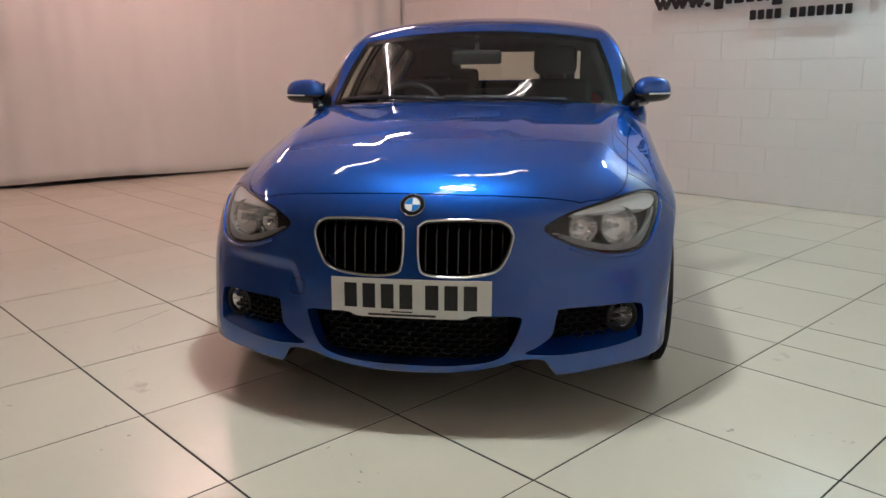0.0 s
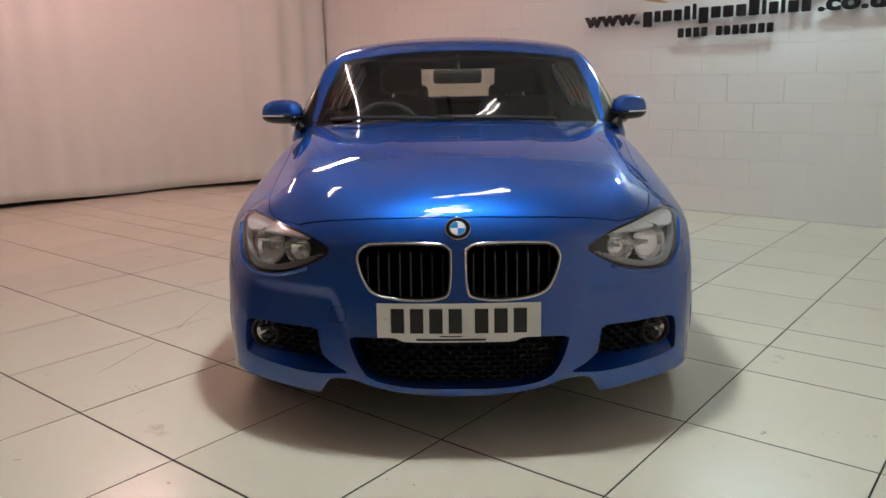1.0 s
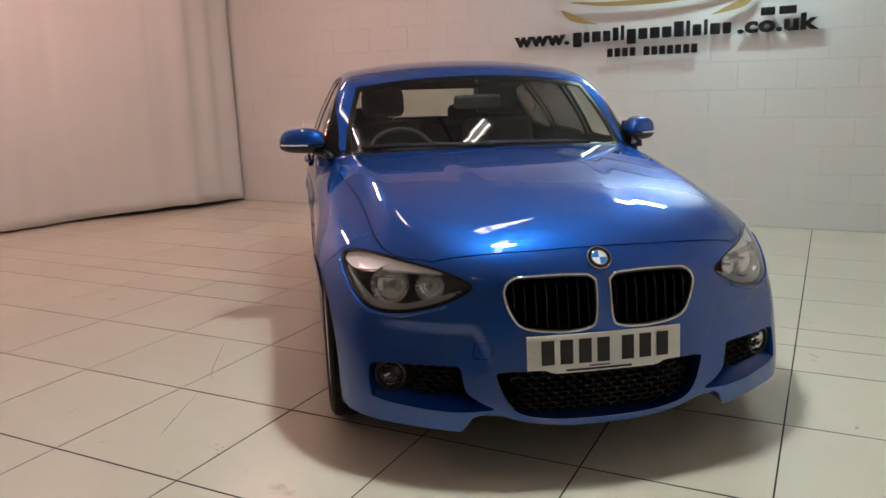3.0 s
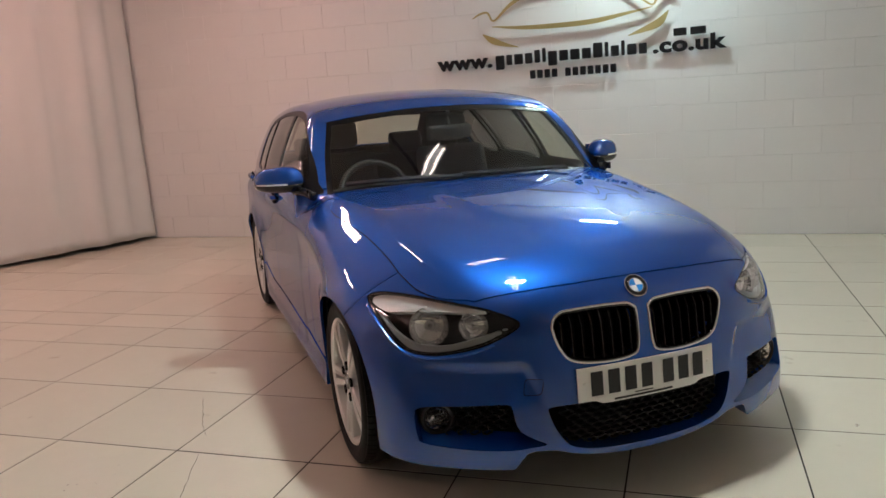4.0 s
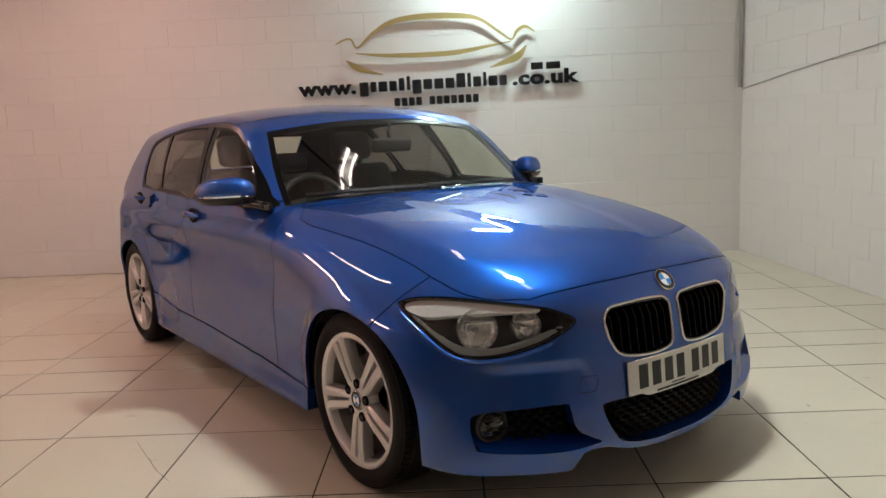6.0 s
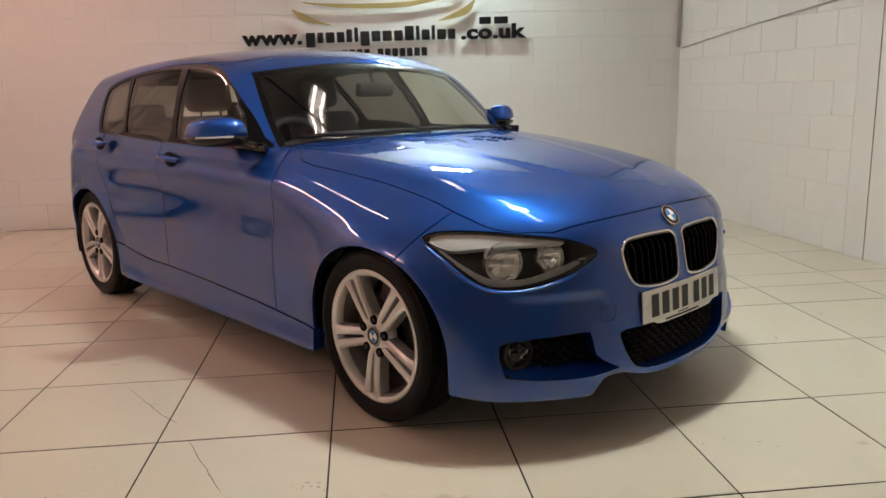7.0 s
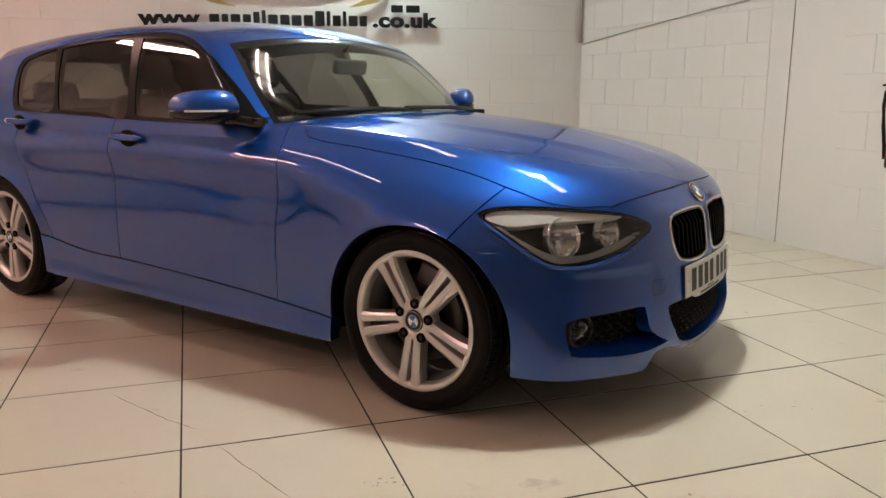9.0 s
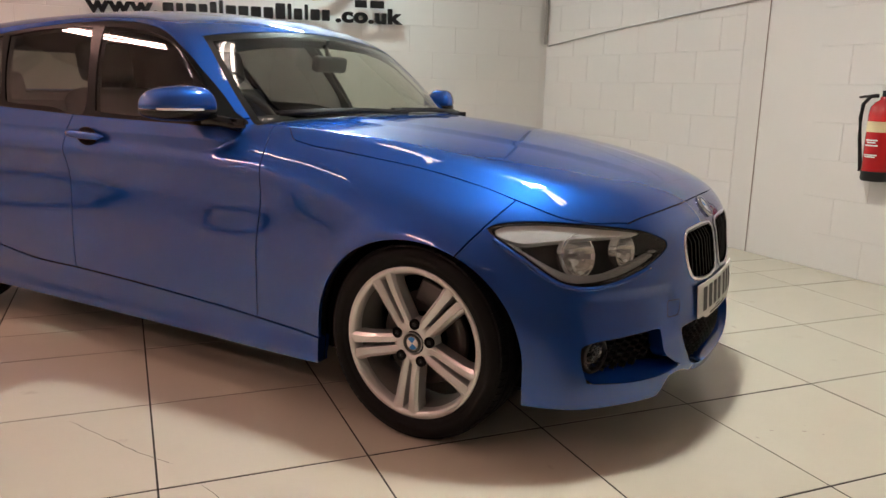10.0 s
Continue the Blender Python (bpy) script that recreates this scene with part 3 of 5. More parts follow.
panel = part("label_panel", bm, RED_PAINT, ext, smooth=True)
for z0, w in ((0.235, 55), (0.222, 40), (0.205, 60), (0.150, 62), (0.140, 50)):
    bm = bmesh.new()
    for k in range(8):
        a0, a1 = (radians(-90 - w / 2 + w * j / 8) for j in (k, k + 1))
        q = [bm.verts.new(m @ Vector((0.0774 * math.cos(a), 0.0774 * math.sin(a), h))) for a, h in ((a0, z0), (a1, z0), (a1, z0 + 0.007), (a0, z0 + 0.007))]
        bm.faces.new(q)
    part("text_bar", bm, PLATE_WHITE, panel)
bm = bmesh.new()
rod(bm, m @ Vector((0, 0, 0.48)), m @ Vector((0, 0, 0.52)), 0.018)
box(bm, -0.02, 0.10, -0.012, 0.012, 0.515, 0.530, 0.004, m=m @ pose(0, 0, 0, 0, -12, 180))
box(bm, -0.02, 0.09, -0.012, 0.012, 0.49, 0.503, 0.004, m=m @ pose(0, 0, 0, 0, 8, 180))
part("valve_handle", bm, BLACK_PLASTIC, ext, smooth=True)
bm = bmesh.new()
tube(bm, [m @ Vector(p) for p in ((-0.02, -0.03, 0.49), (-0.06, -0.045, 0.485), (-0.10, -0.045, 0.44), (-0.118, -0.03, 0.36), (-0.115, -0.02, 0.25), (-0.098, -0.015, 0.12), (-0.09, -0.015, 0.05))], 0.011, 10)
part("hose", bm, BLACK_PLASTIC, ext, "black rubber hose", True)
bm = bmesh.new()
box(bm, -0.03, 0.03, 0.06, 0.085, 0.25, 0.45, 0.004, m=m)
part("bracket", bm, PIPE_GREY, ext)


# ---- the car ----
car = tagged(new("hatchback_car"), "metallic blue five-door hatchback with silver alloy wheels parked on tiles", "car")
car.matrix_world = pose(0.2389, -0.0155, 0, 0, 0, 37.2)


def outline(points, steps=6):
    """Distance to a smooth closed line through a few points: negative inside."""
    p = np.array(points, float)
    n, ring = len(p), []
    for i in range(n):
        a, b, c, d = p[i - 1], p[i], p[(i + 1) % n], p[(i + 2) % n]
        for k in range(steps):
            t = k / steps
            ring.append(0.5 * (2 * b + (c - a) * t + (2 * a - 5 * b + 4 * c - d) * t * t + (3 * b - a - 3 * c + d) * t ** 3))
    ring = np.array(ring)
    ends = np.roll(ring, -1, axis=0)

    def value(u, v):
        out = np.ones(len(u))
        lo, hi = ring.min(0) - 0.06, ring.max(0) + 0.06
        near = np.flatnonzero((u > lo[0]) & (u < hi[0]) & (v > lo[1]) & (v < hi[1]))
        q = np.stack([u[near], v[near]], 1)
        best, odd = np.full(len(q), 9.0), np.zeros(len(q), bool)
        for a, b in zip(ring, ends):
            e, w = b - a, q - a
            t = np.clip(w @ e / (e @ e + 1e-12), 0, 1)
            best = np.minimum(best, np.hypot(*(w - t[:, None] * e).T))
            cross = (a[1] > q[:, 1]) != (b[1] > q[:, 1])
            with np.errstate(divide="ignore", invalid="ignore"):
                odd ^= cross & (q[:, 0] < a[0] + (q[:, 1] - a[1]) / (b[1] - a[1]) * e[0])
        out[near] = np.where(odd, -best, best)
        return out
    value.ring = ring
    return value


PART = {n: i for i, n in enumerate("paint drop bonnet bumper wing door_front door_rear skirt windscreen frit dlo glass_front glass_rear glass_quarter hatch_glass seal lens chrome gap tail fresh".split())}
V, T = body_mesh(0.012)
L = np.zeros(len(T), int)


def split(value, sources, target):
    """Cuts the shell's triangles along value = 0, and gives what lies below to the target."""
    global V, T, L
    s = value < 0
    mine = np.isin(L, [PART[n] for n in sources])
    count = s[T].sum(1)
    L = np.where(mine & (count == 3), PART[target], L)
    mixed = np.flatnonzero(mine & (count > 0) & (count < 3))
    if not len(mixed):
        return
    t, st = T[mixed], s[T[mixed]]
    lone = np.where(st.sum(1) == 1, st.argmax(1), (~st).argmax(1))
    r = np.arange(len(t))
    a, b, c = t[r, lone], t[r, (lone + 1) % 3], t[r, (lone + 2) % 3]
    edges = np.sort(np.concatenate([np.stack([a, b], 1), np.stack([a, c], 1)]), 1)
    edges, place = np.unique(edges, axis=0, return_inverse=True)
    place = place.reshape(-1)
    f = value[edges[:, 0]] / (value[edges[:, 0]] - value[edges[:, 1]])
    fresh = V[edges[:, 0]] + (V[edges[:, 1]] - V[edges[:, 0]]) * np.clip(f, 0.02, 0.98)[:, None]
    ab, ac = len(V) + place[:len(t)], len(V) + place[len(t):]
    V = np.concatenate([V, fresh])
    low = s[a]
    old = L[mixed]
    T = np.concatenate([np.delete(T, mixed, 0), np.stack([a, ab, ac], 1), np.stack([ab, b, c], 1), np.stack([ab, c, ac], 1)])
    L = np.concatenate([np.delete(L, mixed), np.where(low, PART[target], old), np.where(low, old, PART[target]), np.where(low, old, PART[target])])


def seam(line, sources, target, width=0.0022):
    """A panel gap along line = 0, and the panel beyond it."""
    global L
    split(line(*V.T) - width, sources, "fresh")
    split(line(*V.T) + width, ["fresh"], target)
    L = np.where(L == PART["fresh"], PART["gap"], L)


def body_normals(p):
    h = 2e-4
    g = np.stack([body_field(p + d) - body_field(p - d) for d in np.eye(3) * h], 1)
    return g / np.linalg.norm(g, axis=1)[:, None]


def shell_part(name, labels, material, parent, side=0, offset=0.0, rim=0.012, label="", smooth_rim=False):
    """One panel of the shell as an object, with its edges turned in. side 0: both halves in one."""
    t = T[np.isin(L, [PART[n] for n in labels])]
    used, t = np.unique(t, return_inverse=True)
    t = t.reshape(-1, 3)
    v = V[used]
    n = body_normals(np.where(np.abs(v) < 1e-7, 0, v))
    v = v + n * offset
    if side == 0:
        middle = np.abs(v[:, 0]) < 1e-5
        other = np.where(middle, np.arange(len(v)), len(v) + np.cumsum(~middle) - 1)
        t = np.concatenate([t, other[t][:, ::-1]])
        v, n = np.concatenate([v, v[~middle] * (-1, 1, 1)]), np.concatenate([n, n[~middle] * (-1, 1, 1)])
    elif side < 0:
        v, n, t = v * (-1, 1, 1), n * (-1, 1, 1), t[:, ::-1]
    e = np.concatenate([t[:, [0, 1]], t[:, [1, 2]], t[:, [2, 0]]])
    both = {(int(a), int(b)) for a, b in e}
    loose = [(a, b) for a, b in both if (b, a) not in both]
    rims = sorted({i for pair in loose for i in pair})
    at = {i: k for k, i in enumerate(rims)}
    base = len(v)
    outer, deep = v[rims], v[rims] - n[rims] * rim
    faces = t.tolist() + [(base + at[b], base + at[a], base + len(rims) + at[a], base + len(rims) + at[b]) for a, b in loose]
    me = bpy.data.meshes.new(name)
    me.from_pydata(np.concatenate([v, outer, deep]).tolist(), [], faces)
    me.shade_smooth()
    me.normals_split_custom_set_from_vertices(np.concatenate([n, np.zeros((2 * len(rims), 3))]).tolist())
    return link_mesh(name, me, [material], parent, label)


# bottom edge, wheel openings
def under(v):
    return np.interp(v, (0.0, 0.10, 0.20, 0.28, 0.34, 0.40, 0.428, 0.462, 0.50, 0.95), (0.176, 0.178, 0.189, 0.206, 0.226, 0.229, 0.221, 0.165, 0.166, 0.203))



x, y, z = V.T
split(np.where(y < 0.2, z - under(x), z - (0.180 + 0.05 * step(y, 2.9, 3.3))), ["paint"], "drop")
for axle in (0.0, 2.69):
    x, y, z = V.T
    ring = np.hypot((y - axle) / 0.368, np.maximum(z - 0.30, 0) / 0.350) - 1
    split(np.where(x > 0.40, ring, 1.0), ["paint"], "drop")

# glass
cowl = curve([(0.0, 0.566), (0.2, 0.578), (0.4, 0.628), (0.55, 0.690), (0.66, 0.728), (0.74, 0.772), (0.95, 0.88)])


screen_edge = curve([(0.90, 0.722), (0.95, 0.708), (1.03, 0.690), (1.11, 0.670), (1.25, 0.618), (1.32, 0.588), (1.40, 0.55)])


def screen_line(x, y, z):
    g = np.maximum(np.maximum(cowl(x) - y, (x - screen_edge(z)) * 0.9), z - (1.318 - 0.125 * x * x))
    return np.where((y < 1.5) & (z > 0.85), g, 1.0)


split(screen_line(*V.T), ["paint"], "frit")
split(screen_line(*V.T) + 0.022, ["frit"], "windscreen")
dlo = outline([(0.800, 0.947), (0.853, 0.998), (0.928, 1.066), (1.023, 1.146), (1.123, 1.219), (1.27, 1.290), (1.47, 1.326), (1.69, 1.333), (1.965, 1.324), (2.293, 1.299), (2.58, 1.260), (2.672, 1.215), (2.650, 1.10), (2.580, 0.992), (2.50, 0.979), (2.05, 0.970), (1.54, 0.955), (1.03, 0.948)])
pane_f = outline([(0.915, 0.970), (0.948, 1.062), (1.048, 1.152), (1.140, 1.220), (1.27, 1.270), (1.43, 1.297), (1.60, 1.306), (1.620, 1.285), (1.505, 0.99), (1.48, 0.974), (1.2, 0.966)])
pane_r = outline([(1.565, 0.978), (1.69, 1.285), (1.72, 1.308), (2.00, 1.306), (2.26, 1.283), (2.275, 1.262), (2.13, 1.01), (2.09, 0.992), (1.8, 0.984)])
pane_q = outline([(2.175, 0.996), (2.33, 1.260), (2.37, 1.278), (2.56, 1.246), (2.640, 1.205), (2.610, 1.10), (2.545, 1.008), (2.48, 0.997)])


def on_side(d):
    x, y, z = V.T
    return np.where((x > 0.5) & (y > 0.6) & (y < 2.9), d(y, z), 1.0)


split(on_side(dlo), ["paint"], "dlo")
for d, name in ((pane_f, "glass_front"), (pane_r, "glass_rear"), (pane_q, "glass_quarter")):
    split(on_side(d), ["dlo"], name)
x, y, z = V.T
split(np.where(y > 3.0, np.maximum(np.maximum(x - 0.54, 1.03 - z), z - 1.265), 1.0), ["paint"], "hatch_glass")
x, y, z = V.T
split(np.where((y > 3.1) & (x > 0.45), np.hypot((z - 0.87) / 0.085, np.maximum(3.40 - y, 0) / 0.16) - 1, 1.0), ["paint"], "tail")

# openings of the nose
lamp_edge = outline([(1.228, 0.698), (1.133, 0.717), (0.931, 0.719), (0.631, 0.700), (0.486, 0.674), (0.415, 0.637), (0.555, 0.578), (0.738, 0.545), (0.885, 0.543), (0.985, 0.566), (1.111, 0.629), (1.205, 0.677)])


def lamp_line():
    x, y, z = V.T
    return np.where((y < 0.1) & (x > 0.3), lamp_edge(x + y + 0.65, z), 1.0)


split(lamp_line(), ["paint"], "seal")
split(lamp_line() + 0.0065, ["seal"], "lens")
kidney = outline([(0.019, 0.640), (0.024, 0.655), (0.038, 0.666), (0.06, 0.671), (0.15, 0.675), (0.262, 0.6725), (0.292, 0.668), (0.313, 0.655), (0.323, 0.637), (0.325, 0.615), (0.305, 0.553), (0.265, 0.509), (0.155, 0.492), (0.052, 0.499), (0.024, 0.530)])
intake = outline([(0.352, 0.350), (0.342, 0.368), (0.25, 0.372), (0.0, 0.372), (-0.25, 0.372), (-0.342, 0.368), (-0.352, 0.350), (-0.325, 0.280), (-0.280, 0.232), (-0.17, 0.209), (0.0, 0.203), (0.17, 0.209), (0.280, 0.232), (0.325, 0.280)])
fog_hole = outline([(0.740, 0.280), (0.742, 0.350), (0.718, 0.377), (0.600, 0.384), (0.478, 0.386), (0.462, 0.370), (0.448, 0.305), (0.400, 0.268), (0.362, 0.250), (0.430, 0.240), (0.500, 0.237), (0.62, 0.246), (0.725, 0.262)])


def on_nose(d, inset=0.0):
    x, y, z = V.T
    return np.where(y < -0.4, d(x, z) + inset, 1.0)


split(on_nose(kidney), ["paint"], "chrome")
split(on_nose(kidney, 0.0105), ["chrome"], "drop")
split(on_nose(intake), ["paint"], "drop")
split(on_nose(fog_hole), ["paint"], "drop")

# panels
bonnet_front = curve([(0.0, -0.632), (0.25, -0.624), (0.39, -0.602), (0.525, -0.557), (0.70, -0.46), (0.95, -0.2)])
bonnet_side = curve([(-0.70, 0.46), (-0.60, 0.490), (-0.557, 0.527), (-0.49, 0.598), (-0.405, 0.656), (-0.30, 0.684), (-0.15, 0.693), (0.15, 0.712), (0.35, 0.735), (0.50, 0.747), (0.575, 0.735), (0.62, 0.696), (0.70, 0.65), (1.0, 0.60)])
door_a = curve([(0.20, 0.660), (0.29, 0.655), (0.55, 0.645), (0.80, 0.622), (0.88, 0.640), (0.96, 0.700)])
door_b = curve([(0.20, 1.660), (0.42, 1.671), (0.70, 1.661), (0.88, 1.668), (0.96, 1.630), (1.1, 1.60)])
door_c = curve([(0.20, 2.16), (0.35, 2.22), (0.5, 2.31), (0.7, 2.42), (0.9, 2.50), (1.0, 2.53)])
sill = curve([(0.30, 0.262), (0.38, 0.268), (0.65, 0.288), (1.08, 0.313), (1.66, 0.330), (1.93, 0.332), (2.32, 0.372), (2.6, 0.40)])
seam(lambda x, y, z: np.where((z > 0.55) & (y < 0.9), np.maximum(np.maximum(bonnet_front(x) - y, (x - bonnet_side(y)) * 0.95), y - cowl(x)), 1.0), ["paint"], "bonnet", 0.0017)
seam(lambda x, y, z: np.where(y < 0.3, ((y + 0.202) * 0.065 + (z - 0.688) * 0.044) / 0.0785, 1.0), ["paint"], "bumper")
seam(lambda x, y, z: np.where((x > 0.4) & (y > 0.33) & (y < 2.36), z - sill(y), 1.0), ["paint"], "skirt")
seam(lambda x, y, z: np.where((x > 0.6) & (z < 1.02), np.maximum(np.maximum(door_a(z) - y, y - door_b(z)), z - 0.972), 1.0), ["paint"], "door_front")
seam(lambda x, y, z: np.where((x > 0.6) & (z < 1.02), np.maximum(np.maximum(door_b(z) - y, y - door_c(z)), z - 1.0), 1.0), ["paint"], "door_rear")
seam(lambda x, y, z: np.where((x > 0.3) & (z < 1.0), y - 0.95, 1.0), ["paint"], "wing", 1e-5)

bonnet = shell_part("bonnet", ["bonnet"], PAINT, car)
bumper = shell_part("front_bumper", ["bumper"], PAINT, car, rim=0.055)
shell_part("body_shell", ["paint"], PAINT, car)
V0, T0, L0 = V, T, L
# dark copy of the shell: paints shade behind panel gaps, also lines the cabin
shell_part("inner_structure", ["bonnet", "wing", "door_front", "door_rear", "skirt", "paint", "gap", "dlo"], DARK, car, offset=-0.028, rim=0.004, label="near-black backing that puts shade into the panel gaps")
windscreen = shell_part("windscreen", ["windscreen"], SCREEN_GLASS, car, rim=0.002, label="clear curved windscreen glass")
shell_part("black_border", ["frit"], WINDOW_TRIM, windscreen, offset=-0.002, rim=0.003, label="black printed glass border")
shell_part("rear_window", ["hatch_glass"], SIDE_GLASS, car, rim=0.002)
for s in (1, -1):
    shell_part("front_wing", ["wing"], PAINT, car, s)
    for lab, pane, tint in (("door_front", "glass_front", SIDE_GLASS), ("door_rear", "glass_rear", DARK_GLASS)):
        door = shell_part("door", [lab], PAINT, car, s)
        shell_part("door_window", [pane], tint, door, s, offset=-0.006, rim=0.002, label="dark tinted side window")
        yh, zh = (1.530, 0.882) if lab == "door_front" else (2.420, 0.930)
        xs = float(side_x(np.array([yh]), np.array([zh]))[0])
        # near-black ellipsoid paints the shade of the hollow behind the handle
        bm = bmesh.new()
        bmesh.ops.create_uvsphere(bm, u_segments=20, v_segments=12, radius=1.0, matrix=pose(s * (xs - 0.006), yh - 0.01, zh - 0.004) @ Matrix.Diagonal((0.010, 0.062, 0.036, 1)))
        part("handle_recess", bm, DARK, door, smooth=True)
        bm = bmesh.new()
        rows = []
        for k in range(13):
            t = k / 12
            yy = yh + 0.118 - 0.236 * t
            out = 0.016 + 0.020 * math.sin(math.pi * min(max((t - 0.02) / 0.96, 0), 1)) ** 0.5
            hgt = 0.0135 * (1 - (2 * t - 1) ** 6) + 0.003 * (1 - t)
            rows.append([bm.verts.new((s * (xs - 0.012 + out * (0.3 + 0.7 * math.cos(a) ** 0.4 if math.cos(a) > 0 else 0.3)), yy, zh + hgt * math.sin(a) + 0.006 * (0.5 - t))) for a in [math.pi * (j / 8 - 0.5) for j in range(9)]])
        for a, b in zip(rows[:-1], rows[1:]):
            for j in range(8):
                bm.faces.new((a[j], a[j + 1], b[j + 1], b[j]))
        bm.faces.new(rows[0])
        bm.faces.new(rows[-1])
        part("door_handle", bm, PAINT, door, smooth=True)
    shell_part("quarter_window", ["glass_quarter"], DARK_GLASS, car, s, offset=-0.006, rim=0.002)
    shell_part("window_trim", ["dlo"], WINDOW_TRIM, car, s, offset=-0.002, rim=0.006, label="gloss black window surround")
    shell_part("side_skirt", ["skirt"], PAINT, car, s, offset=0.004, rim=0.05)
    shell_part("tail_lamp", ["tail"], RED_LENS, car, s, offset=0.002)


def nose_at(x, z):
    """How far forward the nose reaches at a place of its front view."""
    a = np.linspace(-0.95, 0.2, 1151)
    f = body_field(np.stack([np.full_like(a, abs(x)), a, np.full_like(a, z)], 1))
    return float(a[np.argmax(f < 0)])


# kidney grilles
for s in (1, -1):
    ring = shell_part("grille_frame", ["chrome"], GLOSS_BLACK, bumper, s, offset=0.001, rim=0.030, label="kidney-shaped grille in a black frame")
    bm = bmesh.new()
    loop = [(s * q[0], nose_at(q[0], q[1]) - 0.001, q[1]) for q in kidney.ring * 0.975 + kidney.ring.mean(0) * 0.025]
    tube(bm, loop + loop[:2], 0.0045, 10)
    part("grille_surround", bm, CHROME, ring, "chrome grille surround", True)
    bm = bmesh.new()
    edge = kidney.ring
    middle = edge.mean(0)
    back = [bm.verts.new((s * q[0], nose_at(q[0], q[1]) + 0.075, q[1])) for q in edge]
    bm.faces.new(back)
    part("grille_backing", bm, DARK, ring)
    for k in range(8):
        xs = 0.047 + 0.0345 * k
        zs = np.linspace(0.46, 0.69, 120)
        inside = zs[kidney(np.full(120, xs), zs) < -0.010]
        zs = np.linspace(inside[0], inside[-1], 9)
        bm = bmesh.new()
        rows = []
        for zz in zs:
            y0 = nose_at(xs, zz) + 0.004 + 0.016 * step(zz, inside[-1] - 0.035, inside[-1])
            rows.append([bm.verts.new((s * (xs + dx), y0 + dy, zz)) for dx, dy in ((-0.0042, 0.045), (-0.0034, 0.003), (0.0, 0.0), (0.0034, 0.003), (0.0042, 0.045))])
        for a, b in zip(rows[:-1], rows[1:]):
            for j in range(4):
                bm.faces.new((a[j], a[j + 1], b[j + 1], b[j]))
        part("grille_slat", bm, GLOSS_BLACK, ring, smooth=False)


def honeycomb(region, sink, cell_w, cell_h, name, parent, s=1):
    """A mesh grille of flat six-sided cells, set back behind an opening."""
    bm = bmesh.new()
    lo, hi = region.ring.min(0), region.ring.max(0)
    row, zc = 0, lo[1]
    while zc < hi[1] + cell_h:
        xc = lo[0] + (row % 2) * cell_w / 2
        while xc < hi[0] + cell_w:
            if region(np.array([xc]), np.array([zc]))[0] < 0.012:
                yc = nose_at(xc, min(max(zc, 0.2), 0.4)) + sink
                corner = [(0.5, 0.30), (0.0, 0.62), (-0.5, 0.30), (-0.5, -0.30), (0.0, -0.62), (0.5, -0.30)]
                loops = []
                for f, d in ((0.99, 0.0), (0.86, 0.0), (0.86, 0.016)):
                    loops.append([bm.verts.new((s * (xc + cell_w * u * f), yc + d - 0.004 * w, zc + cell_h * w * f)) for u, w in corner])
                for a, b in zip(loops[:-1], loops[1:]):
                    for k in range(6):
                        bm.faces.new((a[k], a[(k + 1) % 6], b[(k + 1) % 6], b[k]))
            xc += cell_w
        zc += cell_h * 0.92
        row += 1
    return part(name, bm, BLACK_PLASTIC, parent, "black honeycomb mesh grille")


mesh_zone = outline([(0.262, 0.365), (0.0, 0.366), (-0.262, 0.365), (-0.268, 0.30), (-0.255, 0.236), (0.0, 0.232), (0.255, 0.236), (0.268, 0.30)], 2)
honeycomb(mesh_zone, 0.035, 0.042, 0.0185, "intake_mesh", bumper)
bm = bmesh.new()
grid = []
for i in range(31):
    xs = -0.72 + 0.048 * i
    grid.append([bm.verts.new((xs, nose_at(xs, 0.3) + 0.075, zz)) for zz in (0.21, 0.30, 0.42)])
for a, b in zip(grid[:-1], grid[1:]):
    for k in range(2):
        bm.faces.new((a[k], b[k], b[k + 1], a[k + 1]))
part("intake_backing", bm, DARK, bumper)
fog_zone = outline([(0.64, 0.372), (0.50, 0.378), (0.47, 0.370), (0.455, 0.305), (0.56, 0.290), (0.66, 0.285), (0.66, 0.33)], 2)
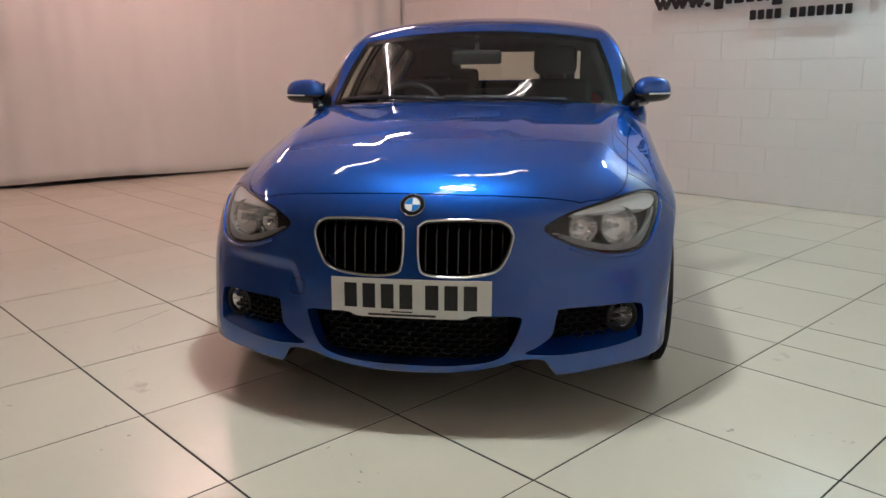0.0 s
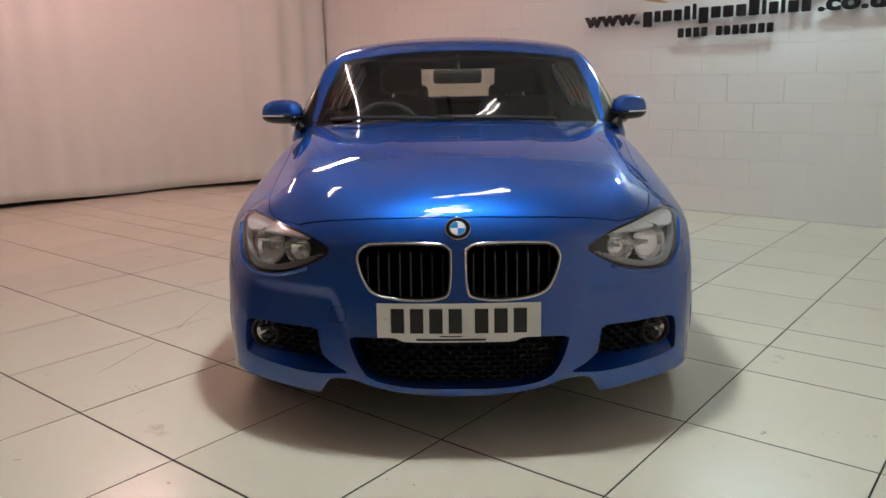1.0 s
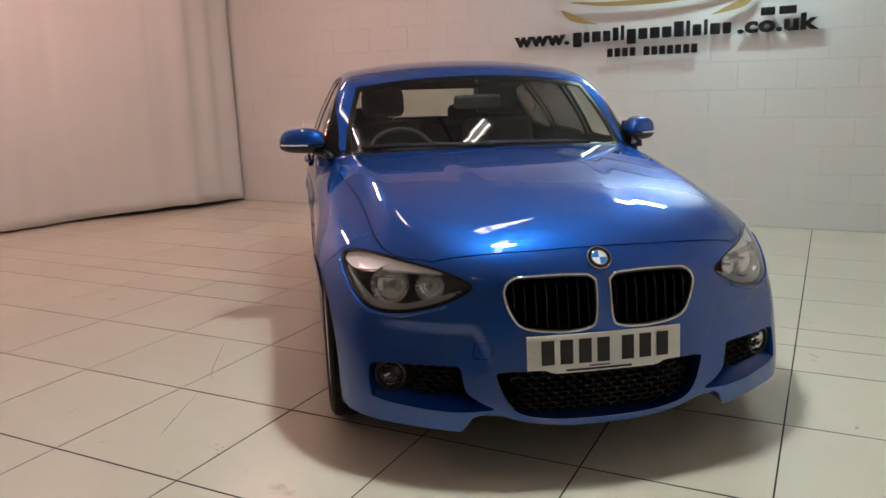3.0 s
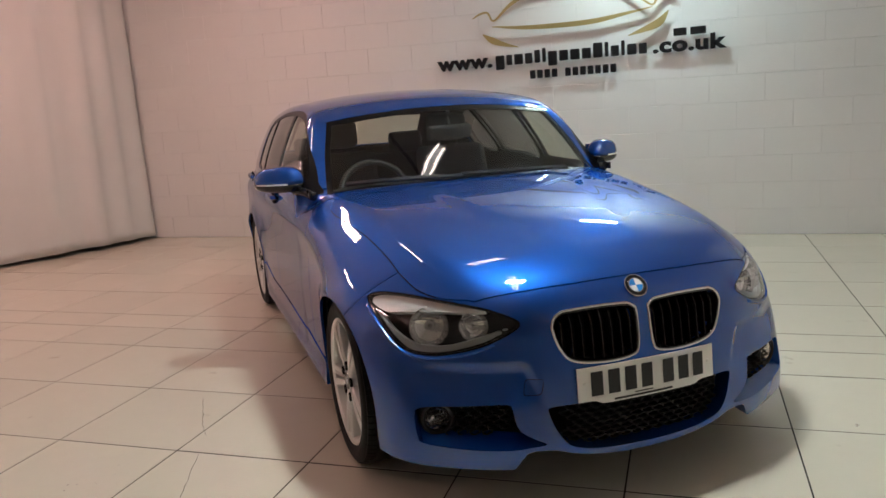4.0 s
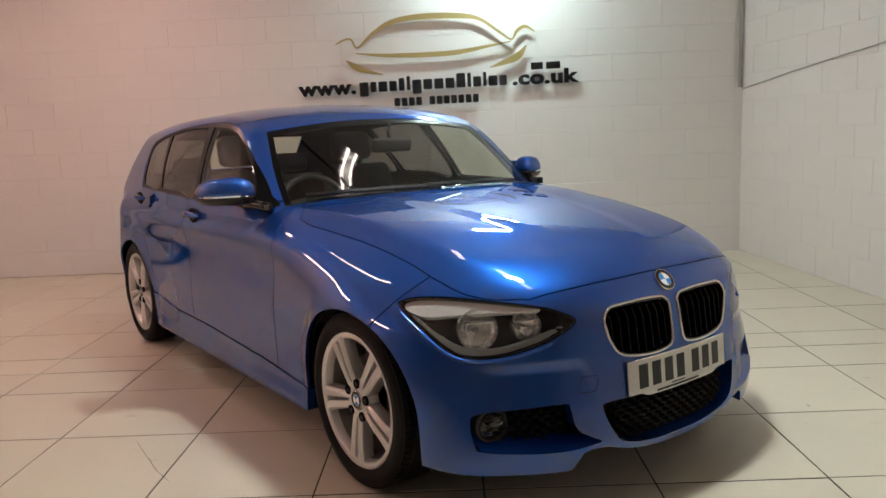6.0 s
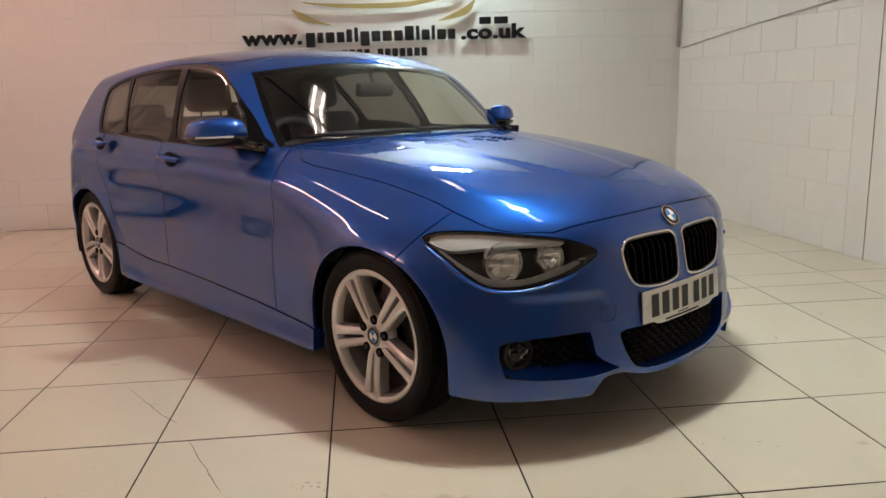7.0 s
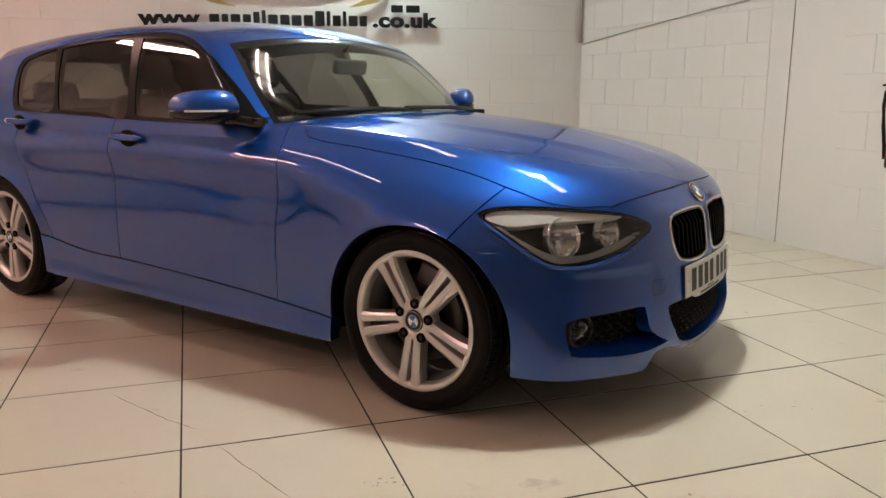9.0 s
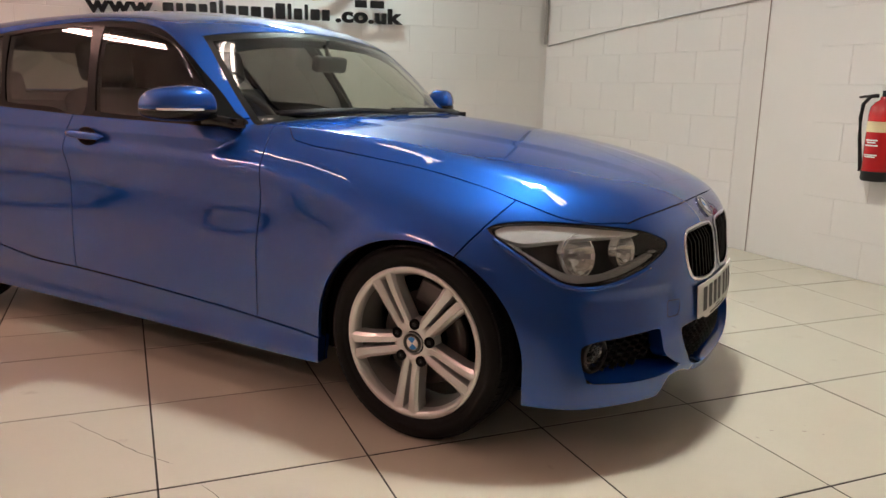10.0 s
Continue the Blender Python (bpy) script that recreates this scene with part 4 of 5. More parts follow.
for s in (1, -1):
    honeycomb(fog_zone, 0.046, 0.036, 0.0175, "fog_mesh", bumper, s)
    bm = bmesh.new()
    lower = [(0.375, 0.249), (0.43, 0.243), (0.50, 0.240), (0.62, 0.248), (0.725, 0.264)]
    rows = []
    for xs, zz in lower:
        y0 = nose_at(xs, zz)
        rows.append([bm.verts.new((s * xs, y0 - 0.004, zz)), bm.verts.new((s * xs, y0 + 0.03, zz + 0.014)), bm.verts.new((s * min(xs + 0.004, 0.73), y0 + 0.07, zz + 0.040 * min(1, (xs - 0.36) / 0.1)))])
    for a, b in zip(rows[:-1], rows[1:]):
        for k in range(2):
            bm.faces.new((a[k], b[k], b[k + 1], a[k + 1]))
    part("fog_ledge", bm, PAINT, bumper, smooth=True)
    m = Matrix.Translation((s * 0.672, -0.530, 0.331)) @ (Vector((s * 0.35, -1, 0)).to_track_quat("Z", "Y").to_matrix().to_4x4())
    bm = bmesh.new()
    spin(bm, [(0.062, -0.045), (0.056, 0.0), (0.048, 0.004), (0.043, -0.004), (0.041, -0.02)], m, 32)
    bezel = part("fog_lamp", bm, BLACK_PLASTIC, bumper, "round fog lamp in a black bezel", True)
    bm = bmesh.new()
    spin(bm, [(0.041, -0.006), (0.032, 0.003), (0.018, 0.008), (0.002, 0.010)], m, 32)
    part("fog_lens", bm, LENS_GLASS, bezel, smooth=True)
    bm = bmesh.new()
    spin(bm, [(0.041, -0.010), (0.028, -0.024), (0.010, -0.034), (0.002, -0.034)], m, 32)
    part("fog_reflector", bm, BRIGHT, bezel, smooth=True)

# towing eye cover, a square; the shade in its fine gap drawn as a near-black line
bm = bmesh.new()
tow = []
for k in range(33):
    a = 2 * math.pi * k / 32
    u_, w_ = math.cos(a), math.sin(a)
    f = 0.027 / (abs(u_) ** 6 + abs(w_) ** 6) ** (1 / 6)
    tx, tz = 0.392 - 0.2 * f * w_ + f * u_, 0.437 + f * w_ * 0.95
    tow.append((-tx, nose_at(tx, tz) + 0.0002, tz))
tube(bm, tow, 0.0014, 6)
part("towing_eye_cover", bm, DARK, bumper, "near-black line for the gap round a square towing eye cover")

# badge and number plate
bm = bmesh.new()
tilt = Matrix.Translation((0, nose_at(0, 0.712) - 0.0045, 0.714)) @ pose(0, 0, 0, 90 - 40, 0, 0)


def badge(tilt, r, parent):
    bm = bmesh.new()
    spin(bm, [(r, -0.004), (r, 0.002), (r * 0.97, 0.004), (r * 0.93, 0.003)], tilt, 40)
    rim = part("badge", bm, CHROME, parent, "round blue, white and black badge", True)
    bm = bmesh.new()
    spin(bm, [(r * 0.94, 0.002), (r * 0.64, 0.0035)], tilt, 40)
    part("badge_ring", bm, GLOSS_BLACK, rim)
    bm = bmesh.new()
    spin(bm, [(r * 0.65, 0.0035), (r * 0.60, 0.0045), (r * 0.58, 0.0035)], tilt, 40)
    part("badge_inner_ring", bm, CHROME, rim)
    for q in range(4):
        bm = bmesh.new()
        pts = [bm.verts.new(tilt @ Vector((0, 0, 0.0042)))] + [bm.verts.new(tilt @ Vector((r * 0.59 * math.cos(a), r * 0.59 * math.sin(a), 0.0036))) for a in [math.pi / 2 * (q + k / 8) for k in range(9)]]
        for k in range(1, 9):
            bm.faces.new((pts[0], pts[k], pts[k + 1]))
        part("badge_quarter", bm, BADGE_BLUE if q % 2 else BADGE_WHITE, rim)


badge(tilt, 0.041, bumper)
stand = Matrix.Translation((0, -0.741, 0.4325)) @ pose(0, 0, 0, -4, 0, 0)
bm = bmesh.new()


steps_x = [(-0.26 + 0.52 * k / 26) for k in range(27)]
low = [-0.0555 if abs(v_) > 0.205 else (-0.0555 - 0.014 * min(1, (0.205 - abs(v_)) / 0.03)) for v_ in steps_x]
cols = []
for px_, zl in zip(steps_x, low):
    cols.append([bm.verts.new(stand @ Vector((px_, 0.20 * px_ * px_ + dy, zz))) for zz, dy in ((0.0555, 0.004), (0.0555, 0.0), (zl, 0.0), (zl, 0.004))])
for a, b in zip(cols[:-1], cols[1:]):
    for k in range(3):
        bm.faces.new((a[k], a[k + 1], b[k + 1], b[k]))
bm.faces.new(cols[0])
bm.faces.new(cols[-1][::-1])
number_plate = part("number_plate", bm, PLATE_WHITE, car, "white number plate with plain dark bars")


def mark(name, px0, px1, z0, z1, parent, material=INK):
    bm = bmesh.new()
    xs_ = [px0 + (px1 - px0) * k / 4 for k in range(5)]
    cols_ = [[bm.verts.new(stand @ Vector((v_, 0.20 * v_ * v_ - dy, zz))) for zz, dy in ((z1, 0.0002), (z1, 0.0016), (z0, 0.0016), (z0, 0.0002))] for v_ in xs_]
    for a, b in zip(cols_[:-1], cols_[1:]):
        for k in range(3):
            bm.faces.new((a[k], a[k + 1], b[k + 1], b[k]))
    part(name, bm, material, parent)


for k in range(7):
    x0 = -0.219 + 0.061 * k + (0.022 if k > 3 else 0)
    mark("character_bar", x0 + 0.004, x0 + 0.046, -0.040, 0.039, number_plate)
mark("small_text_bar", -0.135, 0.085, -0.0640, -0.0575, number_plate)
mark("small_text_bar", -0.06, 0.01, -0.0520, -0.0485, number_plate)
for xs in (-0.236, 0.236):
    bm = bmesh.new()
    spin(bm, [(0.006, 0.0), (0.005, 0.003), (0.001, 0.0035)], stand @ Matrix.Translation((xs, 0.2 * xs * xs, 0.002)) @ pose(0, 0, 0, 90, 0, 0), 12)
    part("plate_screw", bm, PLATE_WHITE, number_plate)

# headlamps
def lamp_spot(q, z, sink):
    """A place in the lamp, behind its lens, from its position along the lens and its height."""
    xs = np.linspace(0.30, 0.86, 561)
    ys = q - 0.65 - xs
    f = body_field(np.stack([xs, ys, np.full_like(xs, z)], 1))
    k = int(np.argmax(f > 0))
    p = np.array([[xs[k], ys[k], z]])
    n = body_normals(p)[0]
    return Vector(p[0] - n * sink), Vector(n)


def lamp_sheet(name, region, sink, material, parent, s, rim=0.006):
    """A strip inside the lamp that follows its lens at some depth."""
    x, y, z = V0.T
    d = np.where((y < 0.1) & (x > 0.3), region(x + y + 0.65, z), 1.0)
    global V, T, L
    V, T, L = V0, T0, L0
    keep = PART["drop"]
    L = np.where(np.isin(L0, [PART["lens"], PART["seal"]]), PART["gap"], PART["paint"])
    split(d, ["gap"], "tail")
    made = shell_part(name, ["tail"], material, parent, s, offset=-sink, rim=rim)
    V, T, L = V0, T0, L0
    return made


brow = outline([(1.205, 0.692), (1.13, 0.711), (0.931, 0.714), (0.631, 0.695), (0.575, 0.681), (0.78, 0.681), (0.98, 0.671), (1.08, 0.664), (1.15, 0.672)], 4)
foot = outline([(0.45, 0.634), (0.56, 0.588), (0.738, 0.556), (0.885, 0.553), (0.975, 0.573), (1.09, 0.630), (1.17, 0.668), (1.14, 0.665), (1.06, 0.628), (0.955, 0.588), (0.87, 0.573), (0.74, 0.574), (0.58, 0.603)], 4)
for s in (1, -1):
    lamp = shell_part("headlamp", ["seal"], GLOSS_BLACK, car, s, offset=-0.003, rim=0.088, label="headlamp with dark housing behind a clear lens")
    shell_part("lens", ["lens"], LENS_GLASS, lamp, s, offset=0.001, rim=0.003, label="clear headlamp lens")
    shell_part("housing", ["lens", "seal"], LAMP_GREY, lamp, s, offset=-0.080, rim=0.004)
    lamp_sheet("silver_brow", brow, 0.012, LAMP_STRIP, lamp, s, 0.03)
    lamp_sheet("lower_strip", foot, 0.014, LAMP_FOOT, lamp, s, 0.02)
    bm = bmesh.new()
    lip = []
    for q, z in lamp_edge.ring:
        if z < 0.690 and (q < 1.19 and z < 0.572 + 0.45 * max(q - 0.95, 0) + 0.02 or q > 0.9 and z < 0.68):
            d = 0.0085
            p, n = lamp_spot(q + d * 0.6 * min(max((q - 0.85) / 0.12, -1), 1), z - d * 0.8, 0.001)
            lip.append((s * p.x, p.y, p.z))
    tube(bm, lip, 0.0060, 8)
    part("lamp_lip", bm, PAINT, lamp, "raised painted lip under the lamp", True)
    for q, z, r in ((0.850, 0.632, 0.066), (0.622, 0.636, 0.048)):
        p, n = lamp_spot(q, z, 0.030)
        face = (n * 0.5 + Vector((0.0, -1.0, 0.0)) * 0.5).normalized()
        if s < 0:
            p, face = Vector((-p.x, p.y, p.z)), Vector((-face.x, face.y, face.z))
        m = Matrix.Translation(p) @ face.to_track_quat("Z", "Y").to_matrix().to_4x4()
        bm = bmesh.new()
        spin(bm, [(r * 1.0, -0.03), (r * 1.0, -0.002), (r * 0.992, 0.0), (r * 0.985, -0.001)], m, 48)
        bowl_rim = part("reflector_rim", bm, BRIGHT, lamp, smooth=True)
        bm = bmesh.new()
        spin(bm, [(r * 0.985, 0.0), (r * 0.90, -0.011), (r * 0.74, -0.022), (r * 0.50, -0.030), (r * 0.24, -0.035), (0.0008, -0.036)], m, 22)
        part("reflector", bm, BRIGHT, bowl_rim)
        bm = bmesh.new()
        spin(bm, [(r * 0.12, -0.035), (r * 0.12, -0.016), (r * 0.08, -0.010), (0.0008, -0.008)], m, 16)
        part("bulb", bm, CHROME, bowl_rim, smooth=True)
        bm = bmesh.new()
        box(bm, -r * 0.93, r * 0.93, r * 0.34, r * 0.34 + 0.003, -0.024, -0.004, m=m)
        part("reflector_bar", bm, CHROME, bowl_rim)

# mirrors
for s in (1, -1):
    def power(v_, e):
        return math.copysign(abs(v_) ** e, v_)

    mid_x, reach = (0.902, 0.112) if s < 0 else (0.872, 0.092)

    def mirror_shell(rx, ry, rz, z0):
        """Half of a squared-off ellipsoid, swept back towards its outer end."""
        bm = bmesh.new()
        rings = []
        for j in range(10):
            f = math.pi / 2 * j / 9.35
            ring = []
            for k in range(40):
                a = 2 * math.pi * k / 40
                u_, v_ = power(math.cos(a), 0.62) * power(math.cos(f), 0.55), power(math.sin(a), 0.72) * power(math.cos(f), 0.60)
                t = (u_ + 1) / 2
                ring.append(bm.verts.new((s * (mid_x + rx * u_), 0.912 + 0.075 * t ** 1.5 + ry * v_, z0 + rz * power(math.sin(f), 0.8) * (1.02 - 0.22 * max(t - 0.45, 0) - 0.10 * max(0.35 - t, 0)))))
            rings.append(ring)
        for a, b in zip(rings[:-1], rings[1:]):
            for k in range(40):
                bm.faces.new((a[k], a[(k + 1) % 40], b[(k + 1) % 40], b[k]))
        bm.faces.new(rings[0])
        bm.faces.new(rings[-1])
        return bm
    mirror = part("door_mirror", mirror_shell(reach, 0.078, 0.080, 1.003), PAINT, car, "blue door mirror with a black foot", True)
    part("mirror_base", mirror_shell(reach + 0.0005, 0.0785, -0.042, 1.0035), GLOSS_BLACK, mirror, "gloss black mirror base", True)
    bm = bmesh.new()
    rows = []
    for k in range(10):
        t = k / 9
        xs = mid_x + reach * (-0.24 + 1.16 * t)
        u_ = (xs - mid_x) / reach
        e = max(1 - abs(u_) ** (2 / 0.62), 0) ** 0.36
        yc = 0.912 + 0.075 * ((u_ + 1) / 2) ** 1.5
        rows.append([bm.verts.new((s * xs, yc - 0.078 * e - 0.003, 1.000 + d)) for d in (0.0, 0.007)] + [bm.verts.new((s * xs, yc - 0.078 * e + 0.012, 1.000 + d)) for d in (0.007, 0.0)])
    for a, b in zip(rows[:-1], rows[1:]):
        for j in range(4):
            bm.faces.new((a[j], a[(j + 1) % 4], b[(j + 1) % 4], b[j]))
    part("indicator_strip", bm, LAMP_STRIP, mirror, "pale indicator strip")
    bm = bmesh.new()
    tube(bm, [(s * 0.770, 0.775, 0.944), (s * 0.790, 0.82, 0.957), (s * 0.815, 0.87, 0.966), (s * 0.84, 0.90, 0.970)], 0.021, 12)
    box(bm, -0.006, 0.006, -0.075, 0.06, -0.014, 0.020, 0.004, m=pose(s * 0.792, 0.815, 0.955))
    part("mirror_arm", bm, GLOSS_BLACK, mirror, smooth=True)
    bm = bmesh.new()
    box(bm, mid_x - 0.8 * reach, mid_x + 0.8 * reach, 0, 0.006, 1.0, 1.062, 0.003)
    bmesh.ops.transform(bm, matrix=Matrix.Diagonal((s, 1, 1, 1)) @ Matrix.Translation((0, 0.998, 0)), verts=bm.verts)
    part("mirror_glass", bm, CHROME, mirror)

# wipers, aerial
for pts in (((0.46, 0.60, 0.985), (0.25, 0.575, 0.995), (0.0, 0.575, 1.000), (-0.10, 0.578, 1.000)), ((-0.02, 0.572, 0.990), (-0.25, 0.590, 1.000), (-0.45, 0.650, 0.998), (-0.62, 0.735, 0.988))):
    bm = bmesh.new()
    tube(bm, pts, 0.008, 6)
    wiper = part("wiper", bm, BLACK_PLASTIC, car, "black wiper arm", True)
    bm = bmesh.new()
    tube(bm, [(a, b + 0.020, c + 0.006) for a, b, c in pts], 0.006, 6)
    part("wiper_blade", bm, BLACK_PLASTIC, wiper, smooth=True)
bm = bmesh.new()
box(bm, -0.018, 0.018, -0.05, 0.05, 0, 0.062, 0.014, m=pose(0, 2.92, 1.345, -8, 0, 0))
part("aerial_fin", bm, GLOSS_BLACK, car, smooth=True)

# underside and wheel wells
bm = bmesh.new()
box(bm, -0.72, 0.72, -0.33, 3.30, 0.190, 0.20)
box(bm, -0.42, 0.42, -0.62, -0.33, 0.205, 0.215)
part("underbody", bm, DARK, car)
for s in (1, -1):
    for axle in (0.0, 2.69):
        bm = bmesh.new()
        rows = []
        for k in range(25):
            a = math.pi * (k / 24) * 1.16 - 0.25
            rows.append([bm.verts.new((s * xs, axle + 0.378 * math.cos(a), 0.305 + 0.362 * math.sin(a))) for xs in (0.50, 0.79 if axle < 1 else 0.835)])
        hub = bm.verts.new((s * 0.50, axle, 0.30))
        for a, b in zip(rows[:-1], rows[1:]):
            bm.faces.new((a[0], a[1], b[1], b[0]))
            bm.faces.new((a[0], b[0], hub))
        part("wheel_well", bm, DARK, car)

# cabin
bm = bmesh.new()
rows = []
for k in range(17):
    xs = -0.68 + 0.085 * k
    hood = 0.035 * math.exp(-((xs + 0.385) / 0.17) ** 2)
    rows.append([bm.verts.new((xs, yy + 0.20 * abs(xs) ** 2.2 * (1 if yy < 0.9 else 0.1), zz + (hood if 0.95 < yy < 1.13 else 0))) for yy, zz in ((0.64, 0.935), (0.80, 0.935), (0.98, 0.938), (1.08, 0.925), (1.13, 0.885), (1.12, 0.70), (1.02, 0.50))])
for a, b in zip(rows[:-1], rows[1:]):
    for j in range(6):
        bm.faces.new((a[j], a[j + 1], b[j + 1], b[j]))
part("dashboard", bm, DASH, car, "dark grey dashboard", True)
wheel_at = pose(-0.385, 1.105, 0.880, 66, 0, 0)
bm = bmesh.new()
tube(bm, [wheel_at @ Vector((0.185 * math.cos(2 * math.pi * k / 40), 0.185 * math.sin(2 * math.pi * k / 40), 0)) for k in range(41)], 0.016, 10)
wheel_rim = part("steering_wheel", bm, DASH, car, "black steering wheel", True)
bm = bmesh.new()
spin(bm, [(0.085, -0.03), (0.08, 0.0), (0.05, 0.018), (0.001, 0.022)], wheel_at, 24)
for a in (0, 180, 270):
    box(bm, 0.06, 0.175, -0.018, 0.018, -0.012, 0.004, 0.004, m=wheel_at @ pose(0, 0, 0, 0, 0, a))
part("steering_hub", bm, DASH, wheel_rim, smooth=True)


def seat_block(bm, w, d, h, m, bevel=0.04):
    box(bm, -w / 2, w / 2, -d / 2, d / 2, 0, h, bevel, m, 3)


for xs in (-0.37, 0.37):
    bm = bmesh.new()
    seat_block(bm, 0.46, 0.50, 0.16, pose(xs, 1.55, 0.42, 6, 0, 0), 0.05)
    seat = part("front_seat", bm, CLOTH, car, "dark cloth front seat", True)
    bm = bmesh.new()
    seat_block(bm, 0.46, 0.15, 0.60, pose(xs, 1.84, 0.48, -17, 0, 0), 0.055)
    part("seat_back", bm, CLOTH, seat, smooth=True)
    bm = bmesh.new()
    seat_block(bm, 0.27, 0.10, 0.18, pose(xs, 2.03, 1.085, -12, 0, 0), 0.045)
    part("head_restraint", bm, CLOTH, seat, smooth=True)
    bm = bmesh.new()
    for dx in (-0.06, 0.06):
        rod(bm, (xs + dx, 2.01, 1.03), (xs + dx, 2.035, 1.11), 0.006)
    part("restraint_posts", bm, CHROME, seat, smooth=True)
bm = bmesh.new()
seat_block(bm, 1.20, 0.50, 0.16, pose(0, 2.45, 0.42), 0.05)
rear_seat = part("rear_seat", bm, CLOTH, car, "dark cloth rear bench", True)
bm = bmesh.new()
seat_block(bm, 1.20, 0.15, 0.52, pose(0, 2.74, 0.48, -20, 0, 0), 0.05)
part("seat_back", bm, CLOTH, rear_seat, smooth=True)
for xs in (-0.36, 0.36):
    bm = bmesh.new()
    seat_block(bm, 0.26, 0.09, 0.14, pose(xs, 2.93, 0.99, -15, 0, 0), 0.04)
    part("head_restraint", bm, CLOTH, rear_seat, smooth=True)
bm = bmesh.new()
box(bm, -0.125, 0.125, -0.02, 0.02, -0.035, 0.035, 0.016, m=pose(0.0, 1.00, 1.185, 10, 0, 8), segments=3)
tube(bm, [(0, 1.0, 1.20), (0, 1.02, 1.25), (0, 1.01, 1.29)], 0.012)
part("rear_view_mirror", bm, DASH, car, smooth=True)
bm = bmesh.new()
box(bm, -0.70, 0.70, 0.9, 3.0, 0.36, 0.38)
part("cabin_floor", bm, CLOTH, car)

# wheels
def wheel(x, y, s, turn):
    """An alloy wheel with five pairs of spokes; s: the side of the car it is on."""
    at = pose(x, y, 0.3175) @ Matrix.Rotation(radians(90) * s, 4, "Y") @ pose(0, 0, 0, 0, 0, turn)
    bm = bmesh.new()
    spin(bm, [(0.216, -0.040), (0.222, -0.014), (0.226, -0.010), (0.2420, -0.005), (0.2448, -0.009), (0.2430, -0.018), (0.233, -0.026)], at, 72)
    rim = part("wheel", bm, SILVER, car, "silver alloy wheel with five twin spokes", True)
    bm = bmesh.new()
    spin(bm, [(0.226, -0.185), (0.219, -0.175), (0.205, -0.130), (0.206, -0.075), (0.217, -0.039)], at, 72)
    part("barrel", bm, BARREL, rim, "inner barrel darkened for the shade behind the spokes", True)
    for k in range(5):
        for side in (1, -1):
            bm = bmesh.new()
            rows = []
            for i in range(9):
                t = i / 8
                r = 0.042 + (0.229 - 0.042) * t
                gap = 0.0030 + 0.0064 * t
                half = 0.0145 + 0.0042 * t + 0.004 * max(0, t - 0.8) * 5
                off = side * (gap + half)
                face = -0.010 - 0.008 * (1 - t) ** 1.3 + 0.003 * math.sin(math.pi * t)
                outer = [(half, face - 0.046), (half * 0.97, face - 0.012), (half * 0.86, face - 0.004), (half * 0.30, face + 0.0022), (-half * 0.72, face), (-half * 0.93, face - 0.0016), (-half, face - 0.006), (-half, face - 0.046)]
                sect = [(side * a, b) for a, b in outer]
                rows.append([bm.verts.new(at @ Matrix.Rotation(2 * math.pi * k / 5, 4, "Z") @ Vector((r, off + u, h))) for u, h in sect])
            for a, b in zip(rows[:-1], rows[1:]):
                for j in range(7):
                    bm.faces.new((a[j], a[j + 1], b[j + 1], b[j]))
            bm.faces.new(rows[0])
            bm.faces.new(rows[-1])
            spoke = part("spoke", bm, SILVER, rim, smooth=False)
            for p in spoke.data.polygons:
                p.use_smooth = True
            spoke.data.set_sharp_from_angle(angle=radians(28))
    bm = bmesh.new()
    spin(bm, [(0.078, -0.06), (0.076, -0.026), (0.066, -0.017), (0.040, -0.014), (0.038, -0.018)], at, 40)
    part("hub", bm, SILVER, rim, smooth=True)
    badge(at @ Matrix.Translation((0, 0, -0.015)) @ pose(0, 0, 0, 0, 0, 25), 0.034, rim)
    for k in range(5):
        c = at @ Matrix.Rotation(2 * math.pi * (k + 0.5) / 5, 4, "Z") @ Matrix.Translation((0.062, 0, 0))
        # shallow near-black disc and black bolt: the shade down the hole is painted
        bm = bmesh.new()
        spin(bm, [(0.0178, -0.0175), (0.0172, -0.0102), (0.0160, -0.0098), (0.0150, -0.0112), (0.001, -0.0112)], c, 20)
        part("bolt_hole", bm, DARK, rim)
        bm = bmesh.new()
        spin(bm, [(0.0085, -0.0116), (0.0085, -0.0106), (0.006, -0.0102), (0.001, -0.0102)], c, 6)
        part("wheel_bolt", bm, BLACK_PLASTIC, rim)
    bm = bmesh.new()
    w0, w1 = -0.212, 0.000
    prof = [(0.222, w0 + 0.03), (0.255, w0 + 0.008), (0.290, w0 + 0.002), (0.308, w0 + 0.014), (0.3155, w0 + 0.035)]
    for g0 in (-0.160, -0.105, -0.055):
        prof += [(0.3172, g0 - 0.005), (0.309, g0 - 0.004), (0.309, g0 + 0.004), (0.3172, g0 + 0.005)]
    prof += [(0.3172, w1 - 0.044), (0.3115, w1 - 0.043), (0.3105, w1 - 0.024), (0.3075, w1 - 0.012), (0.299, w1 - 0.003), (0.284, w1 + 0.003), (0.268, w1 + 0.002), (0.264, w1 - 0.0005), (0.260, w1 - 0.002), (0.250, w1 - 0.003), (0.243, w1 - 0.009), (0.226, w1 - 0.018)]
    spin(bm, prof, at, 96)
    tyre = part("tyre", bm, RUBBER, rim, "black low-profile tyre", True)
    bm = bmesh.new()
    for k in range(76):
        c = at @ Matrix.Rotation(2 * math.pi * k / 76, 4, "Z")
        q = [bm.verts.new(c @ Vector((r, v_, h))) for v_ in (-0.0113, 0.0113) for r, h in ((0.306, w1 - 0.041), (0.3172, w1 - 0.041), (0.3160, w1 - 0.026), (0.3110, w1 - 0.011), (0.300, w1 - 0.008))]
        bm.faces.new(q[:5])
